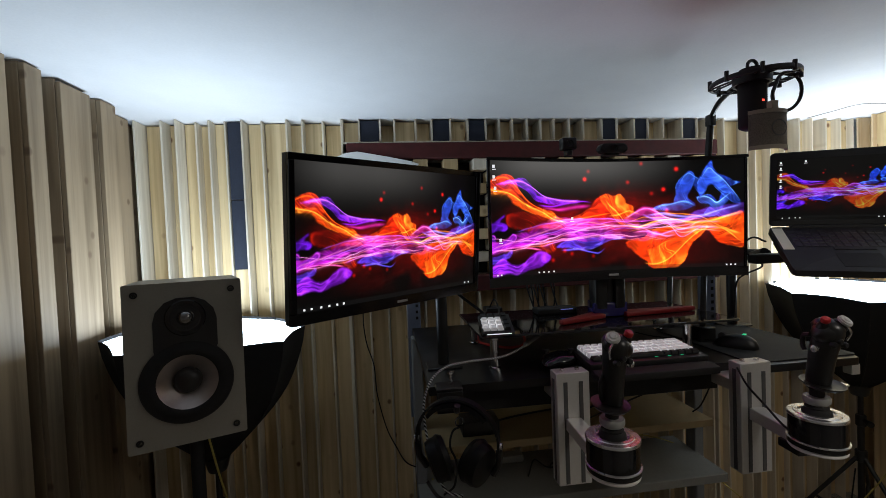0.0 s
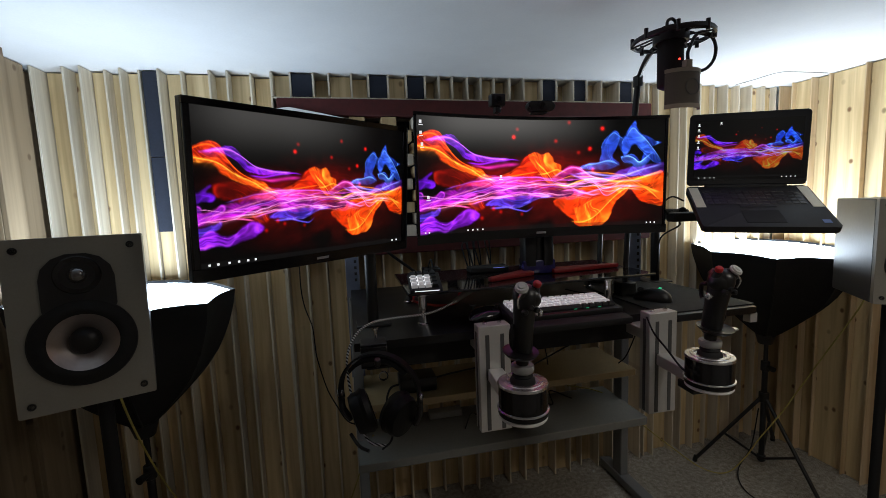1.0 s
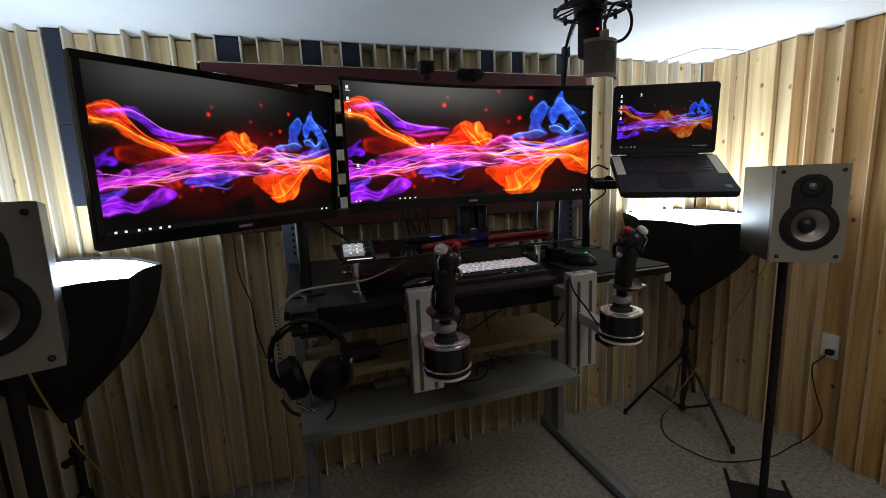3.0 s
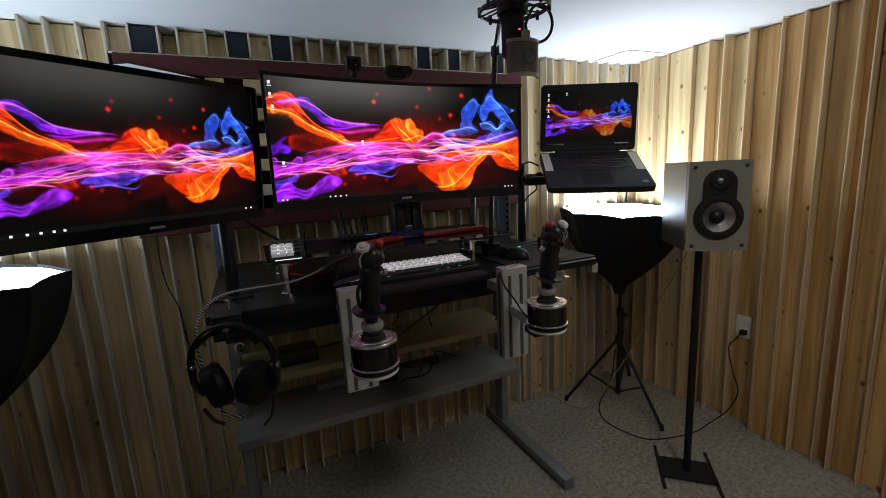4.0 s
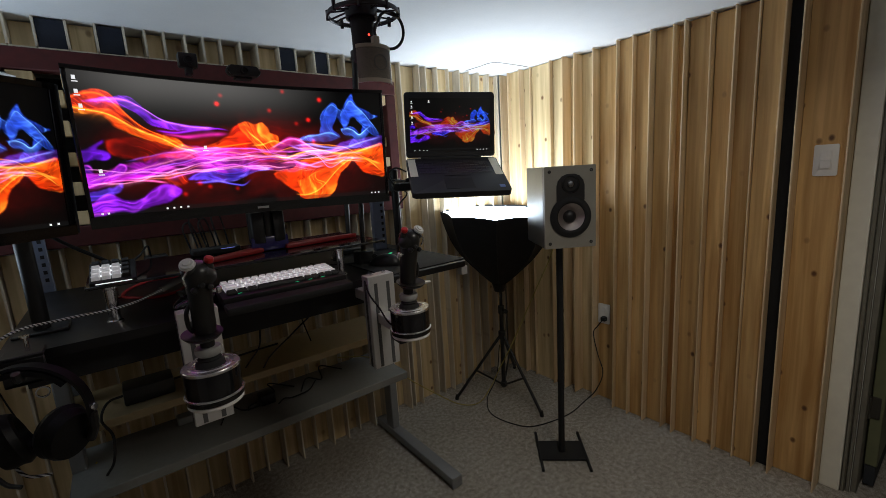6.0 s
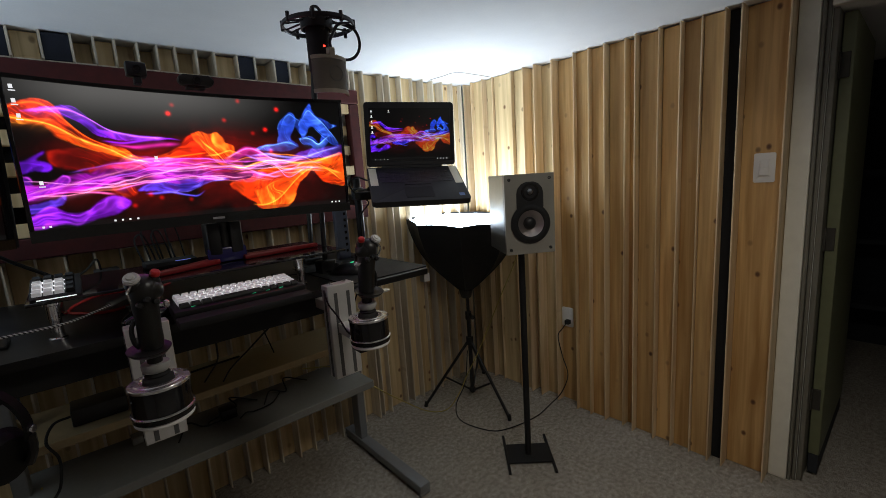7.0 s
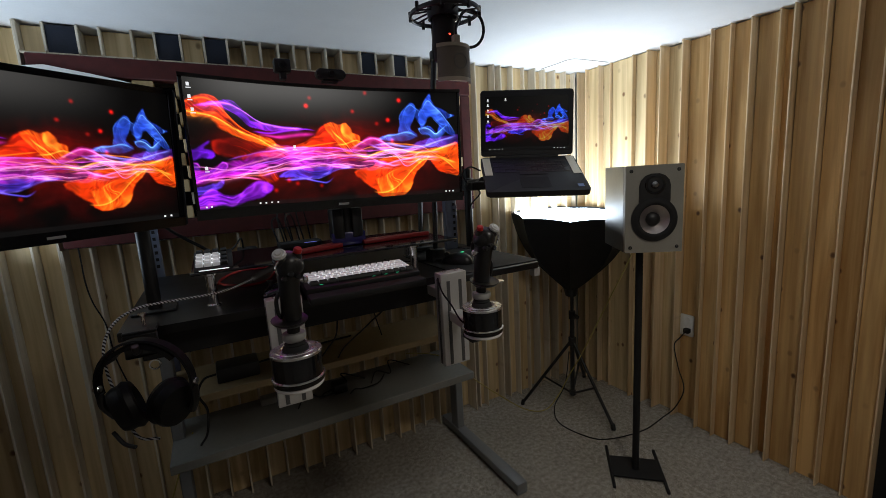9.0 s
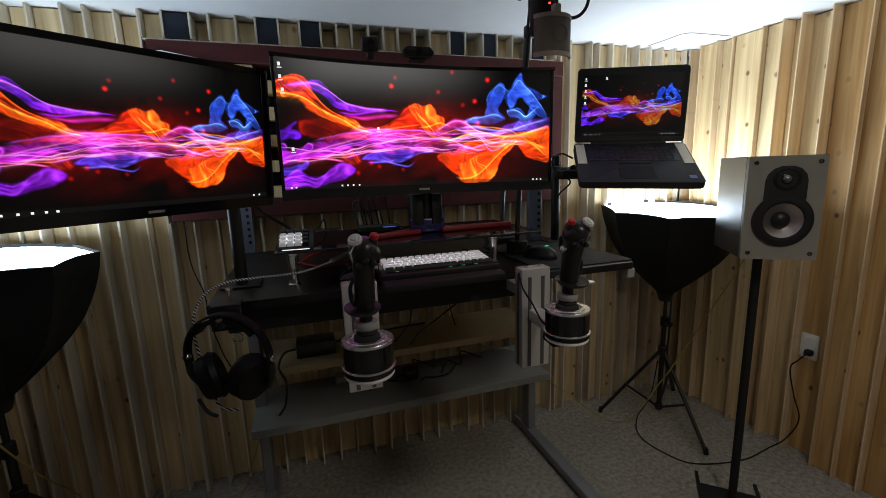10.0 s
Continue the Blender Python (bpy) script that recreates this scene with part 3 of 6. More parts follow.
        lay(fold * edge, rim)

    def thread(pts, color, w, gain=1.0, wave=0.004, trail=0.0, side=1):
        """One bright fold with a soft skirt to one side."""
        xs, ys = zip(*pts)
        fine = np.linspace(xs[0], xs[-1], 400)
        y = np.interp(fine, xs, ys)
        y = np.convolve(np.pad(y, 28, mode="edge"), np.ones(57) / 57, mode="valid")
        d = v - np.interp(u, fine, y) - wave * wx
        ends = step((u - xs[0]) / 0.04 + 0.1) * step((xs[-1] - u) / 0.04)
        ww = w * (0.7 + 0.5 * step(0.5 + cloud(5, 2)))
        lay(gain * np.exp(-(d / ww) ** 2) * ends, color)
        if trail:
            d = d * side
            lay(0.5 * gain * np.where(d > 0, np.exp(-d / trail), 0) * ends * (0.5 + 0.5 * silk(8, 22)), color)

    def strand(bands, x0, dx):
        """A line that drifts slowly across the stream from band to band."""
        r = rng.uniform(0, 1)
        out = []
        for i, (lo, hi) in enumerate(bands):
            out.append((x0 + dx * i, lo + (hi - lo) * r))
            r = min(1.0, max(0.0, r + rng.normal(0, 0.20)))
        return out

    def haze(cu, cv, ru, rv, color, gain):
        lay(gain * np.exp(-(((u - cu) / ru) ** 2 + ((v - cv) / rv) ** 2)) * step(0.55 + 0.5 * cloud(5)), color)

    orange, amber, deep, red = (1.0, 0.115, 0.008), (1.0, 0.33, 0.04), (0.70, 0.030, 0.005), (0.17, 0.005, 0.003)
    magenta, pink, purple, violet = (0.42, 0.012, 0.52), (0.90, 0.13, 0.42), (0.30, 0.02, 0.80), (0.17, 0.015, 0.62)
    blue, sky = (0.03, 0.085, 0.58), (0.12, 0.32, 1.0)
    haze(0.25, 0.47, 0.14, 0.10, red, 1.0)
    haze(0.52, 0.45, 0.16, 0.16, red, 0.9)
    haze(0.72, 0.62, 0.18, 0.20, red, 0.8)
    haze(0.40, 0.80, 0.30, 0.10, red, 0.35)
    haze(0.55, 0.90, 0.40, 0.16, red, 0.2)
    # flame at the upper left, a violet ribbon over it
    veil([(-0.027, 0.219), (0.014, 0.163), (0.050, 0.129), (0.084, 0.147), (0.106, 0.229), (0.129, 0.312), (0.172, 0.390), (0.227, 0.451), (0.187, 0.472), (0.142, 0.427), (0.107, 0.391), (0.082, 0.340), (0.058, 0.304), (0.033, 0.288), (0.008, 0.279), (-0.029, 0.260)], deep, orange, 0.9, 0.8, 5, 28, 14)
    veil([(-0.028, 0.245), (0.034, 0.267), (0.087, 0.271), (0.119, 0.328), (0.162, 0.395), (0.219, 0.424), (0.275, 0.517), (0.206, 0.489), (0.141, 0.432), (0.098, 0.387), (0.057, 0.313), (0.015, 0.297), (-0.030, 0.293)], orange, amber, 0.7, 0.9, 4, 25, 16)
    thread([(-0.027, 0.219), (0.015, 0.156), (0.050, 0.129), (0.084, 0.147), (0.109, 0.234), (0.134, 0.326), (0.172, 0.390), (0.219, 0.428), (0.265, 0.506), (0.326, 0.527), (0.413, 0.495), (0.504, 0.465)], orange, 0.006, 1.0)
    thread([(-0.027, 0.236), (0.009, 0.257), (0.060, 0.270), (0.089, 0.283), (0.119, 0.345), (0.162, 0.403), (0.208, 0.441), (0.254, 0.516), (0.326, 0.546)], amber, 0.006, 0.9, 0.004, 0.02)
    veil([(0.012, 0.211), (0.074, 0.171), (0.122, 0.155), (0.162, 0.211), (0.205, 0.299), (0.293, 0.344), (0.359, 0.349), (0.291, 0.372), (0.222, 0.358), (0.176, 0.317), (0.133, 0.247), (0.081, 0.212)], violet, purple, 1.0, 0.9, 4, 25, 14, 0.5)
    thread([(0.029, 0.200), (0.119, 0.162), (0.171, 0.224), (0.215, 0.308), (0.293, 0.348), (0.377, 0.349)], (0.45, 0.12, 0.95), 0.006, 0.9, 0.003, 0.02)
    thread([(0.192, 0.380), (0.250, 0.402), (0.312, 0.367), (0.387, 0.349), (0.419, 0.367)], purple, 0.007, 0.8, 0.006)
    thread([(0.210, 0.405), (0.278, 0.431), (0.353, 0.399), (0.418, 0.391)], (0.6, 0.03, 0.35), 0.012, 0.7, 0.008)
    veil([(0.209, 0.419), (0.238, 0.432), (0.266, 0.487), (0.295, 0.535), (0.264, 0.544), (0.229, 0.507), (0.211, 0.460)], orange, amber, 0.9, 0.7, 4, 35, 16)
    # glowing dune and bloom in the middle
    veil([(0.143, 0.591), (0.242, 0.559), (0.327, 0.502), (0.405, 0.446), (0.446, 0.334), (0.497, 0.345), (0.561, 0.487), (0.616, 0.586), (0.544, 0.645), (0.410, 0.597), (0.281, 0.603)], deep, orange, 0.95, 0.55, 7, -12, 14, 0.4)
    veil([(0.058, 0.472), (0.131, 0.456), (0.225, 0.489), (0.283, 0.554), (0.200, 0.610), (0.105, 0.589), (0.063, 0.547)], red, deep, 1.0, 0.6, 8, 5, 12)
    veil([(0.456, 0.315), (0.483, 0.299), (0.514, 0.318), (0.537, 0.307), (0.554, 0.353), (0.557, 0.394), (0.586, 0.424), (0.584, 0.476), (0.557, 0.519), (0.531, 0.503), (0.555, 0.582), (0.524, 0.549), (0.496, 0.457), (0.471, 0.386)], orange, amber, 1.0, 0.9, 4, 45, 14, 0.6)
    thread([(0.469, 0.329), (0.488, 0.394), (0.516, 0.451), (0.537, 0.508), (0.564, 0.604)], amber, 0.008, 0.9, 0.003)
    thread([(0.485, 0.497), (0.526, 0.487), (0.569, 0.451), (0.619, 0.490)], amber, 0.006, 0.8, 0.003)
    # stream of magenta through the middle
    veil([(-0.031, 0.675), (0.047, 0.669), (0.141, 0.617), (0.203, 0.553), (0.296, 0.498), (0.412, 0.536), (0.523, 0.580), (0.639, 0.629), (0.698, 0.687), (0.612, 0.725), (0.495, 0.715), (0.383, 0.717), (0.288, 0.700), (0.195, 0.723), (0.078, 0.760), (-0.021, 0.787)], magenta, pink, 0.75, 0.35, 7, -4, 22, 0.25)
    veil([(0.202, 0.572), (0.306, 0.516), (0.412, 0.546), (0.500, 0.601), (0.407, 0.668), (0.278, 0.661), (0.219, 0.629)], (0.40, 0.02, 0.62), pink, 0.6, 0.25, 7, 2, 20, 0.35)
    veil([(-0.036, 0.752), (0.063, 0.706), (0.158, 0.665), (0.237, 0.677), (0.155, 0.730), (0.060, 0.759)], magenta, pink, 0.6, 0.6, 5, -8, 20)
    veil([(0.264, 0.757), (0.329, 0.703), (0.406, 0.684), (0.496, 0.683), (0.560, 0.721), (0.495, 0.735), (0.425, 0.781), (0.358, 0.796), (0.298, 0.779)], (0.08, 0.05, 0.62), (0.28, 0.24, 0.95), 1.0, 0.8, 5, -8, 16, 0.5)
    thread([(0.283, 0.793), (0.358, 0.790), (0.412, 0.827), (0.445, 0.842), (0.475, 0.781)], (0.15, 0.12, 0.8), 0.007, 0.8, 0.004)
    # crossing strands of the stream
    for k in range(17):
        at = [(0.60, 0.82), (0.60, 0.78), (0.56, 0.74), (0.51, 0.70), (0.51, 0.70), (0.52, 0.71), (0.55, 0.72), (0.52, 0.72), (0.46, 0.68)]
        pts = strand(at, -0.01, 0.105)
        first = int(rng.integers(0, 4))
        last = first + int(rng.integers(4, 7))
        thread(pts[first:last], ((1.0, 0.30, 0.55), (0.75, 0.10, 0.80), (0.95, 0.35, 0.80), (0.40, 0.14, 1.0), (1.0, 0.24, 0.14))[k % 5],
               rng.uniform(0.0028, 0.005), rng.uniform(0.22, 0.60), 0.018, rng.uniform(0.004, 0.014), 1 if k % 2 else -1)
    veil([(0.201, 0.753), (0.225, 0.706), (0.255, 0.727), (0.261, 0.777), (0.240, 0.814), (0.214, 0.815), (0.197, 0.785)], deep, orange, 0.45, 0.35, 8, 40, 12, 0.3)
    # violet smoke at the left
    veil([(-0.029, 0.548), (0.011, 0.522), (0.054, 0.472), (0.033, 0.525), (0.060, 0.547), (0.058, 0.591), (0.016, 0.590), (-0.031, 0.595)], violet, purple, 1.0, 0.7, 5, 10, 14)
    veil([(-0.035, 0.645), (0.001, 0.616), (0.011, 0.676), (0.065, 0.670), (0.093, 0.634), (0.111, 0.654), (0.081, 0.714), (0.025, 0.755), (-0.041, 0.768)], purple, (0.75, 0.10, 0.85), 1.0, 0.7, 5, 10, 14, 0.5)
    thread([(-0.022, 0.804), (0.023, 0.773), (0.079, 0.747), (0.153, 0.758), (0.211, 0.782)], pink, 0.006, 0.8, 0.005)
    veil([(-0.048, 0.888), (-0.000, 0.895), (0.037, 0.837), (0.072, 0.878), (0.129, 0.868), (0.171, 0.812), (0.231, 0.812), (0.240, 0.863), (0.210, 0.907), (0.144, 0.945), (0.067, 0.968), (-0.054, 0.973)], purple, (0.60, 0.10, 0.98), 1.0, 0.6, 6, -12, 12, 0.55)
    veil([(-0.045, 0.828), (0.003, 0.816), (0.059, 0.787), (0.087, 0.769), (0.067, 0.823), (0.019, 0.866), (-0.049, 0.895)], (0.08, 0.04, 0.45), violet, 0.9, 0.6, 5, -15, 14)
    # flame at the right
    veil([(0.559, 0.751), (0.575, 0.819), (0.630, 0.924), (0.643, 0.969), (0.714, 0.984), (0.765, 0.970), (0.787, 0.898), (0.811, 0.787), (0.848, 0.705), (0.876, 0.680), (0.903, 0.740), (0.938, 0.783), (0.998, 0.802), (1.002, 0.508), (0.932, 0.537), (0.836, 0.587), (0.749, 0.593), (0.667, 0.643), (0.613, 0.703)], (0.95, 0.075, 0.005), amber, 1.0, 0.6, 5, -42, 12, 0.55)
    veil([(0.633, 0.815), (0.732, 0.768), (0.809, 0.664), (0.885, 0.624), (0.820, 0.748), (0.784, 0.898), (0.752, 0.968), (0.665, 0.966)], orange, amber, 0.9, 0.8, 6, -48, 12, 0.4)
    thread([(0.630, 0.946), (0.658, 0.972), (0.716, 0.941), (0.755, 0.860), (0.795, 0.753), (0.847, 0.654), (0.897, 0.614), (0.947, 0.665), (0.999, 0.796)], amber, 0.008, 0.7, 0.004, 0.03, -1)
    veil([(0.886, 0.592), (0.940, 0.606), (0.972, 0.690), (0.999, 0.762), (1.002, 0.565), (0.949, 0.533)], orange, amber, 0.8, 0.8, 5, 45, 14)
    thread([(0.557, 0.560), (0.578, 0.604), (0.611, 0.616), (0.640, 0.580), (0.690, 0.546), (0.750, 0.547), (0.836, 0.587), (0.899, 0.563), (1.003, 0.486)], amber, 0.008, 1.0, 0.004, 0.02)
    thread([(0.581, 0.658), (0.639, 0.640), (0.685, 0.687), (0.748, 0.647), (0.835, 0.620), (0.910, 0.627)], pink, 0.006, 0.8, 0.006, 0.02)
    thread([(0.616, 0.606), (0.667, 0.664), (0.722, 0.700), (0.760, 0.682)], (0.8, 0.2, 0.5), 0.006, 0.7, 0.006)
    veil([(0.535, 0.549), (0.584, 0.487), (0.626, 0.431), (0.660, 0.432), (0.696, 0.497), (0.750, 0.547), (0.817, 0.531), (0.749, 0.582), (0.677, 0.557), (0.618, 0.521), (0.570, 0.582)], (0.5, 0.03, 0.32), pink, 0.8, 0.7, 5, 5, 16)
    thread([(0.548, 0.530), (0.596, 0.467), (0.636, 0.425), (0.673, 0.453), (0.710, 0.520), (0.763, 0.556), (0.862, 0.543)], pink, 0.006, 0.9, 0.003, 0.015)
    for k in range(10):
        at = [(0.54, 0.68), (0.44, 0.62), (0.44, 0.64), (0.50, 0.72), (0.48, 0.70), (0.50, 0.74), (0.50, 0.82)]
        pts = strand(at, 0.55, 0.075)
        first = int(rng.integers(0, 3))
        thread(pts[first:first + int(rng.integers(4, 6))], ((1.0, 0.30, 0.30), (1.0, 0.32, 0.04), (0.85, 0.20, 0.60), (1.0, 0.16, 0.02))[k % 4],
               rng.uniform(0.003, 0.006), rng.uniform(0.25, 0.55), 0.016, rng.uniform(0.006, 0.02), 1 if k % 2 else -1)
    # blue smoke at the upper right
    veil([(0.757, 0.31), (0.766, 0.18), (0.80, 0.105), (0.828, 0.155), (0.818, 0.24), (0.80, 0.33), (0.832, 0.42), (0.78, 0.455), (0.72, 0.44), (0.665, 0.46), (0.69, 0.405), (0.74, 0.395)], blue, sky, 1.0, 0.8, 4, 60, 12, 0.5)
    veil([(0.842, 0.21), (0.862, 0.10), (0.88, 0.04), (0.902, 0.13), (0.95, 0.195), (0.99, 0.215), (0.962, 0.26), (0.993, 0.41), (0.95, 0.38), (0.918, 0.30), (0.885, 0.225), (0.868, 0.29), (0.85, 0.33)], blue, sky, 1.0, 0.85, 4, 50, 12, 0.55)
    veil([(0.835, 0.335), (0.88, 0.335), (0.912, 0.40), (0.93, 0.33), (0.948, 0.38), (0.922, 0.46), (0.892, 0.535), (0.862, 0.525), (0.882, 0.44), (0.85, 0.40)], blue, sky, 1.0, 0.85, 4, 40, 14, 0.5)
    veil([(0.765, 0.25), (0.783, 0.14), (0.813, 0.115), (0.84, 0.165), (0.863, 0.10), (0.885, 0.075), (0.91, 0.15), (0.945, 0.235), (0.975, 0.325), (0.935, 0.315), (0.90, 0.235), (0.872, 0.25), (0.856, 0.32), (0.832, 0.235), (0.803, 0.235), (0.786, 0.34)], blue, (0.08, 0.22, 0.85), 0.85, 0.6, 6, 20, 14, 0.35)
    thread([(0.760, 0.34), (0.770, 0.22), (0.785, 0.15), (0.805, 0.115), (0.825, 0.15), (0.852, 0.19)], sky, 0.006, 0.5, 0.006, 0.03, 1)
    thread([(0.842, 0.21), (0.862, 0.12), (0.88, 0.065), (0.90, 0.13), (0.935, 0.20), (0.965, 0.30), (0.995, 0.41)], (0.20, 0.42, 1.0), 0.006, 0.5, 0.006, 0.03, 1)
    thread([(0.835, 0.355), (0.86, 0.335), (0.885, 0.36), (0.906, 0.41), (0.93, 0.36), (0.962, 0.30)], (0.20, 0.42, 1.0), 0.007, 0.9, 0.004, 0.03, 1)
    thread([(0.668, 0.45), (0.70, 0.41), (0.735, 0.405), (0.775, 0.38), (0.80, 0.385), (0.835, 0.43)], sky, 0.007, 0.8, 0.004, 0.03, 1)
    thread([(0.64, 0.50), (0.70, 0.48), (0.77, 0.52), (0.84, 0.53), (0.92, 0.47), (1.0, 0.42)], (0.22, 0.22, 0.95), 0.008, 0.8, 0.005, 0.02)
    veil([(0.714, 0.514), (0.768, 0.526), (0.825, 0.497), (0.863, 0.477), (0.939, 0.437), (1.004, 0.407), (1.002, 0.508), (0.924, 0.526), (0.837, 0.566), (0.762, 0.560)], (0.16, 0.04, 0.50), (0.25, 0.18, 0.9), 0.9, 0.6, 5, -5, 14)
    thread([(0.619, 0.490), (0.670, 0.535), (0.738, 0.558), (0.812, 0.531), (0.875, 0.501)], (0.18, 0.14, 0.85), 0.008, 0.8, 0.005)
    for cu, cv, g in ((0.388, 0.155, 0.9), (0.403, 0.085, 0.25), (0.565, 0.19, 0.4), (0.707, 0.265, 0.8), (0.757, 0.08, 0.9), (0.62, 0.02, 0.3), (0.66, 0.30, 0.3), (0.33, 0.83, 0.4), (0.25, 0.88, 0.3), (0.30, 0.80, 0.4), (0.72, 0.46, 0.6), (0.42, 0.86, 0.25)):
        lay(g * np.exp(-((u - cu) / 0.0065) ** 2 - ((v - cv) / 0.0155) ** 2), (0.9, 0.02, 0.015))
    shade = (0.80 + 0.28 * silk(-4, 34, 2.4, 0.42)) * (0.78 + 0.34 * step(0.5 + 0.9 * cloud(6)))
    img = np.clip(2.7 * (img * shade[..., None]) ** 1.22, 0, 1.25) * light
    # grey reflected sheen painted into the picture's upper edge
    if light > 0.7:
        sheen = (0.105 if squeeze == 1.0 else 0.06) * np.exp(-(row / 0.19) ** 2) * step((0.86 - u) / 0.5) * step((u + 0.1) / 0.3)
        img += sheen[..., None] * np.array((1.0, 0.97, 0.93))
    img = img * np.array(tint) / SCREEN_POWER + 0.0006
    bar = row > 0.968
    img[bar] = img[bar] * 0.5 + 0.002
    co = np.stack([u - 0.5, bow * (1 - (2 * u - 1) ** 2), 0.5 - row], axis=2).reshape(-1, 3)
    idx = np.arange(nu * nv).reshape(nv, nu)
    faces = np.stack([idx[:-1, :-1], idx[1:, :-1], idx[1:, 1:], idx[:-1, 1:]], axis=2).reshape(-1, 4)
    me = bpy.data.meshes.new("screen_picture")
    me.from_pydata(co.tolist(), [], faces.tolist())
    layer = me.color_attributes.new("picture", "FLOAT_COLOR", "POINT")
    layer.data.foreach_set("color", np.concatenate([img.reshape(-1, 3), np.ones((nu * nv, 1))], axis=1).ravel().astype(np.float32))
    me.materials.append(SCREEN)
    return me


BOW = 0.058
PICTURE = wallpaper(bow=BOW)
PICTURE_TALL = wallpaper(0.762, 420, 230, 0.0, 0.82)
PICTURE_DIM = wallpaper(0.70, 280, 170, 0.0, 0.6, (0.50, 0.80, 1.3))


def picture(parent, w, h, y):
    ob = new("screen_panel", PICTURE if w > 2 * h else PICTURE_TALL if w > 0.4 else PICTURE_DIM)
    ob.parent = parent
    ob.matrix_basis = Matrix.Translation((0, y, 0)) @ Matrix.Diagonal((w, 1, h, 1))
    ob["label"] = "lit screen with coloured smoke on black"
    return ob


def desktop_icons(parent, w, h, y, column, bar_x, bow=0.0):
    s = 0.0042 if w > 0.5 else 0.0026

    def lit(name, x, z, sx, sz):
        yy = y + bow * (1 - (2 * x / w) ** 2)
        part(name, B(x - sx, x + sx, yy - 0.0006, yy, z - sz, z + sz), ICON, parent, local=True)
    for cu, cv in column:
        x, z = (cu - 0.5) * w, (0.5 - cv) * h
        lit("screen_icon", x, z, s * 0.8, s)
        lit("icon_caption", x, z - 2 * s, 1.5 * s, 0.25 * s)
    for cu in bar_x:
        lit("taskbar_icon", (cu - 0.5) * w, -0.482 * h, s * 0.5, s * 0.5)


def bowed(half, y0, y1, z0, z1, bow, w):
    """A bar across the screen between two depths, hollowed to the screen's curve."""
    xs = np.linspace(-half, half, 19 if bow else 2)
    curve = [bow * (1 - (2 * x / w) ** 2) for x in xs]
    pts = [(x, y0 + c) for x, c in zip(xs, curve)] + [(x, y1 + c) for x, c in reversed(list(zip(xs, curve)))]
    return slab(bmesh.new(), pts, z0, z1)


def monitor(name, m, w, h, bezel, chin, depth, label, flare, bow=0.0):
    """A screen: thin shell, bezel bars, panel and rear housing, all following the screen's curve."""
    t = thing(name, m, label, "monitor")
    ow, top, bot = w / 2 + bezel, h / 2 + bezel, -h / 2 - chin
    part("shell", bowed(ow - (0.006 if bow else 0.0), 0.004, depth * (0.6 if bow else 1.0), bot, top, bow, w), BLACK, t, local=True)
    bm = slab(bmesh.new(), rounded(w * 0.62, h * 0.7, 0.04), -depth - flare - bow, -depth - bow - 0.001, UPRIGHT, 0.012)
    part("rear_housing", bm, BLACK, t, local=True)
    part("bezel_top", bowed(ow, -0.006, 0.003, h / 2, top, bow, w), GLOSS, t, local=True)
    part("bezel_bottom", bowed(ow, -0.006, 0.003, bot, -h / 2, bow, w), GLOSS, t, local=True)
    for a in ((-ow, -w / 2, -0.006, 0.003, -h / 2, h / 2), (w / 2, ow, -0.006, 0.003, -h / 2, h / 2)):
        part("bezel_side", B(*a, bev=0.0015), GLOSS, t, local=True)
    picture(t, w, h, -0.001)
    part("badge", B(-0.016, 0.016, bow - 0.0075, bow - 0.006, -h / 2 - chin * 0.62, -h / 2 - chin * 0.38, 0.0005), GREYPLASTIC, t, "small silver badge", local=True)
    return t


main_monitor = monitor("monitor", facing(0.732, 1.178, 1.456, 0, 1.0, 0.3), 0.776, 0.325, 0.009, 0.027, 0.022, "black ultrawide monitor showing coloured smoke, on a red-footed stand", 0.035, BOW)
desktop_icons(main_monitor, 0.776, 0.325, -0.0018, [(0.014, 0.05), (0.014, 0.14), (0.018, 0.235), (0.332, 0.51), (0.035, 0.68)], [0.02, 0.035, 0.19, 0.21, 0.23, 0.252, 0.94, 0.955, 0.97], BOW)
left_monitor = monitor("monitor", facing(0.0905, 1.0417, 1.428, 38.0, 5.0, -0.6), 0.531, 0.298, 0.013, 0.024, 0.020, "black monitor turned inward, mounted on a pole arm", 0.04)
desktop_icons(left_monitor, 0.531, 0.298, -0.0018, [], [0.03, 0.06, 0.1, 0.135, 0.17, 0.20, 0.96, 0.93])
part("side_trim", B(0.2787, 0.2875, -0.004, 0.020, -0.172, 0.161, 0.003, seg=2), BLACK, left_monitor, local=True)

# stand of the main monitor: hub, splayed red legs
DARKRED = plain("dark_red_metal", (0.24, 0.008, 0.010), 0.42, vary=0.2)
part("stand_column", tube(bmesh.new(), [(0.755, 1.285, 1.34), (0.757, 1.32, 1.26), (0.757, 1.325, 1.17)], 0.021, 12, 4), BLACK, main_monitor)
for sx in (-1, 1):
    bm = slab(bmesh.new(), [(0.757 + sx * 0.012, 1.33), (0.757 + sx * 0.055, 1.34), (0.757 + sx * 0.05, 1.30), (0.757 + sx * 0.014, 1.295)], 1.165, 1.262, None, 0.004)
    part("stand_fork", bm, BLACK, main_monitor)
bm = slab(bmesh.new(), [(0.70, 1.30), (0.815, 1.30), (0.80, 1.38), (0.715, 1.38)], 1.139, 1.185, None, 0.006)
# the screen's violet reflection is put into the hub's base colour
part("stand_hub", bm, plain("plastic_violet_reflection", (0.030, 0.026, 0.13), 0.2), main_monitor)
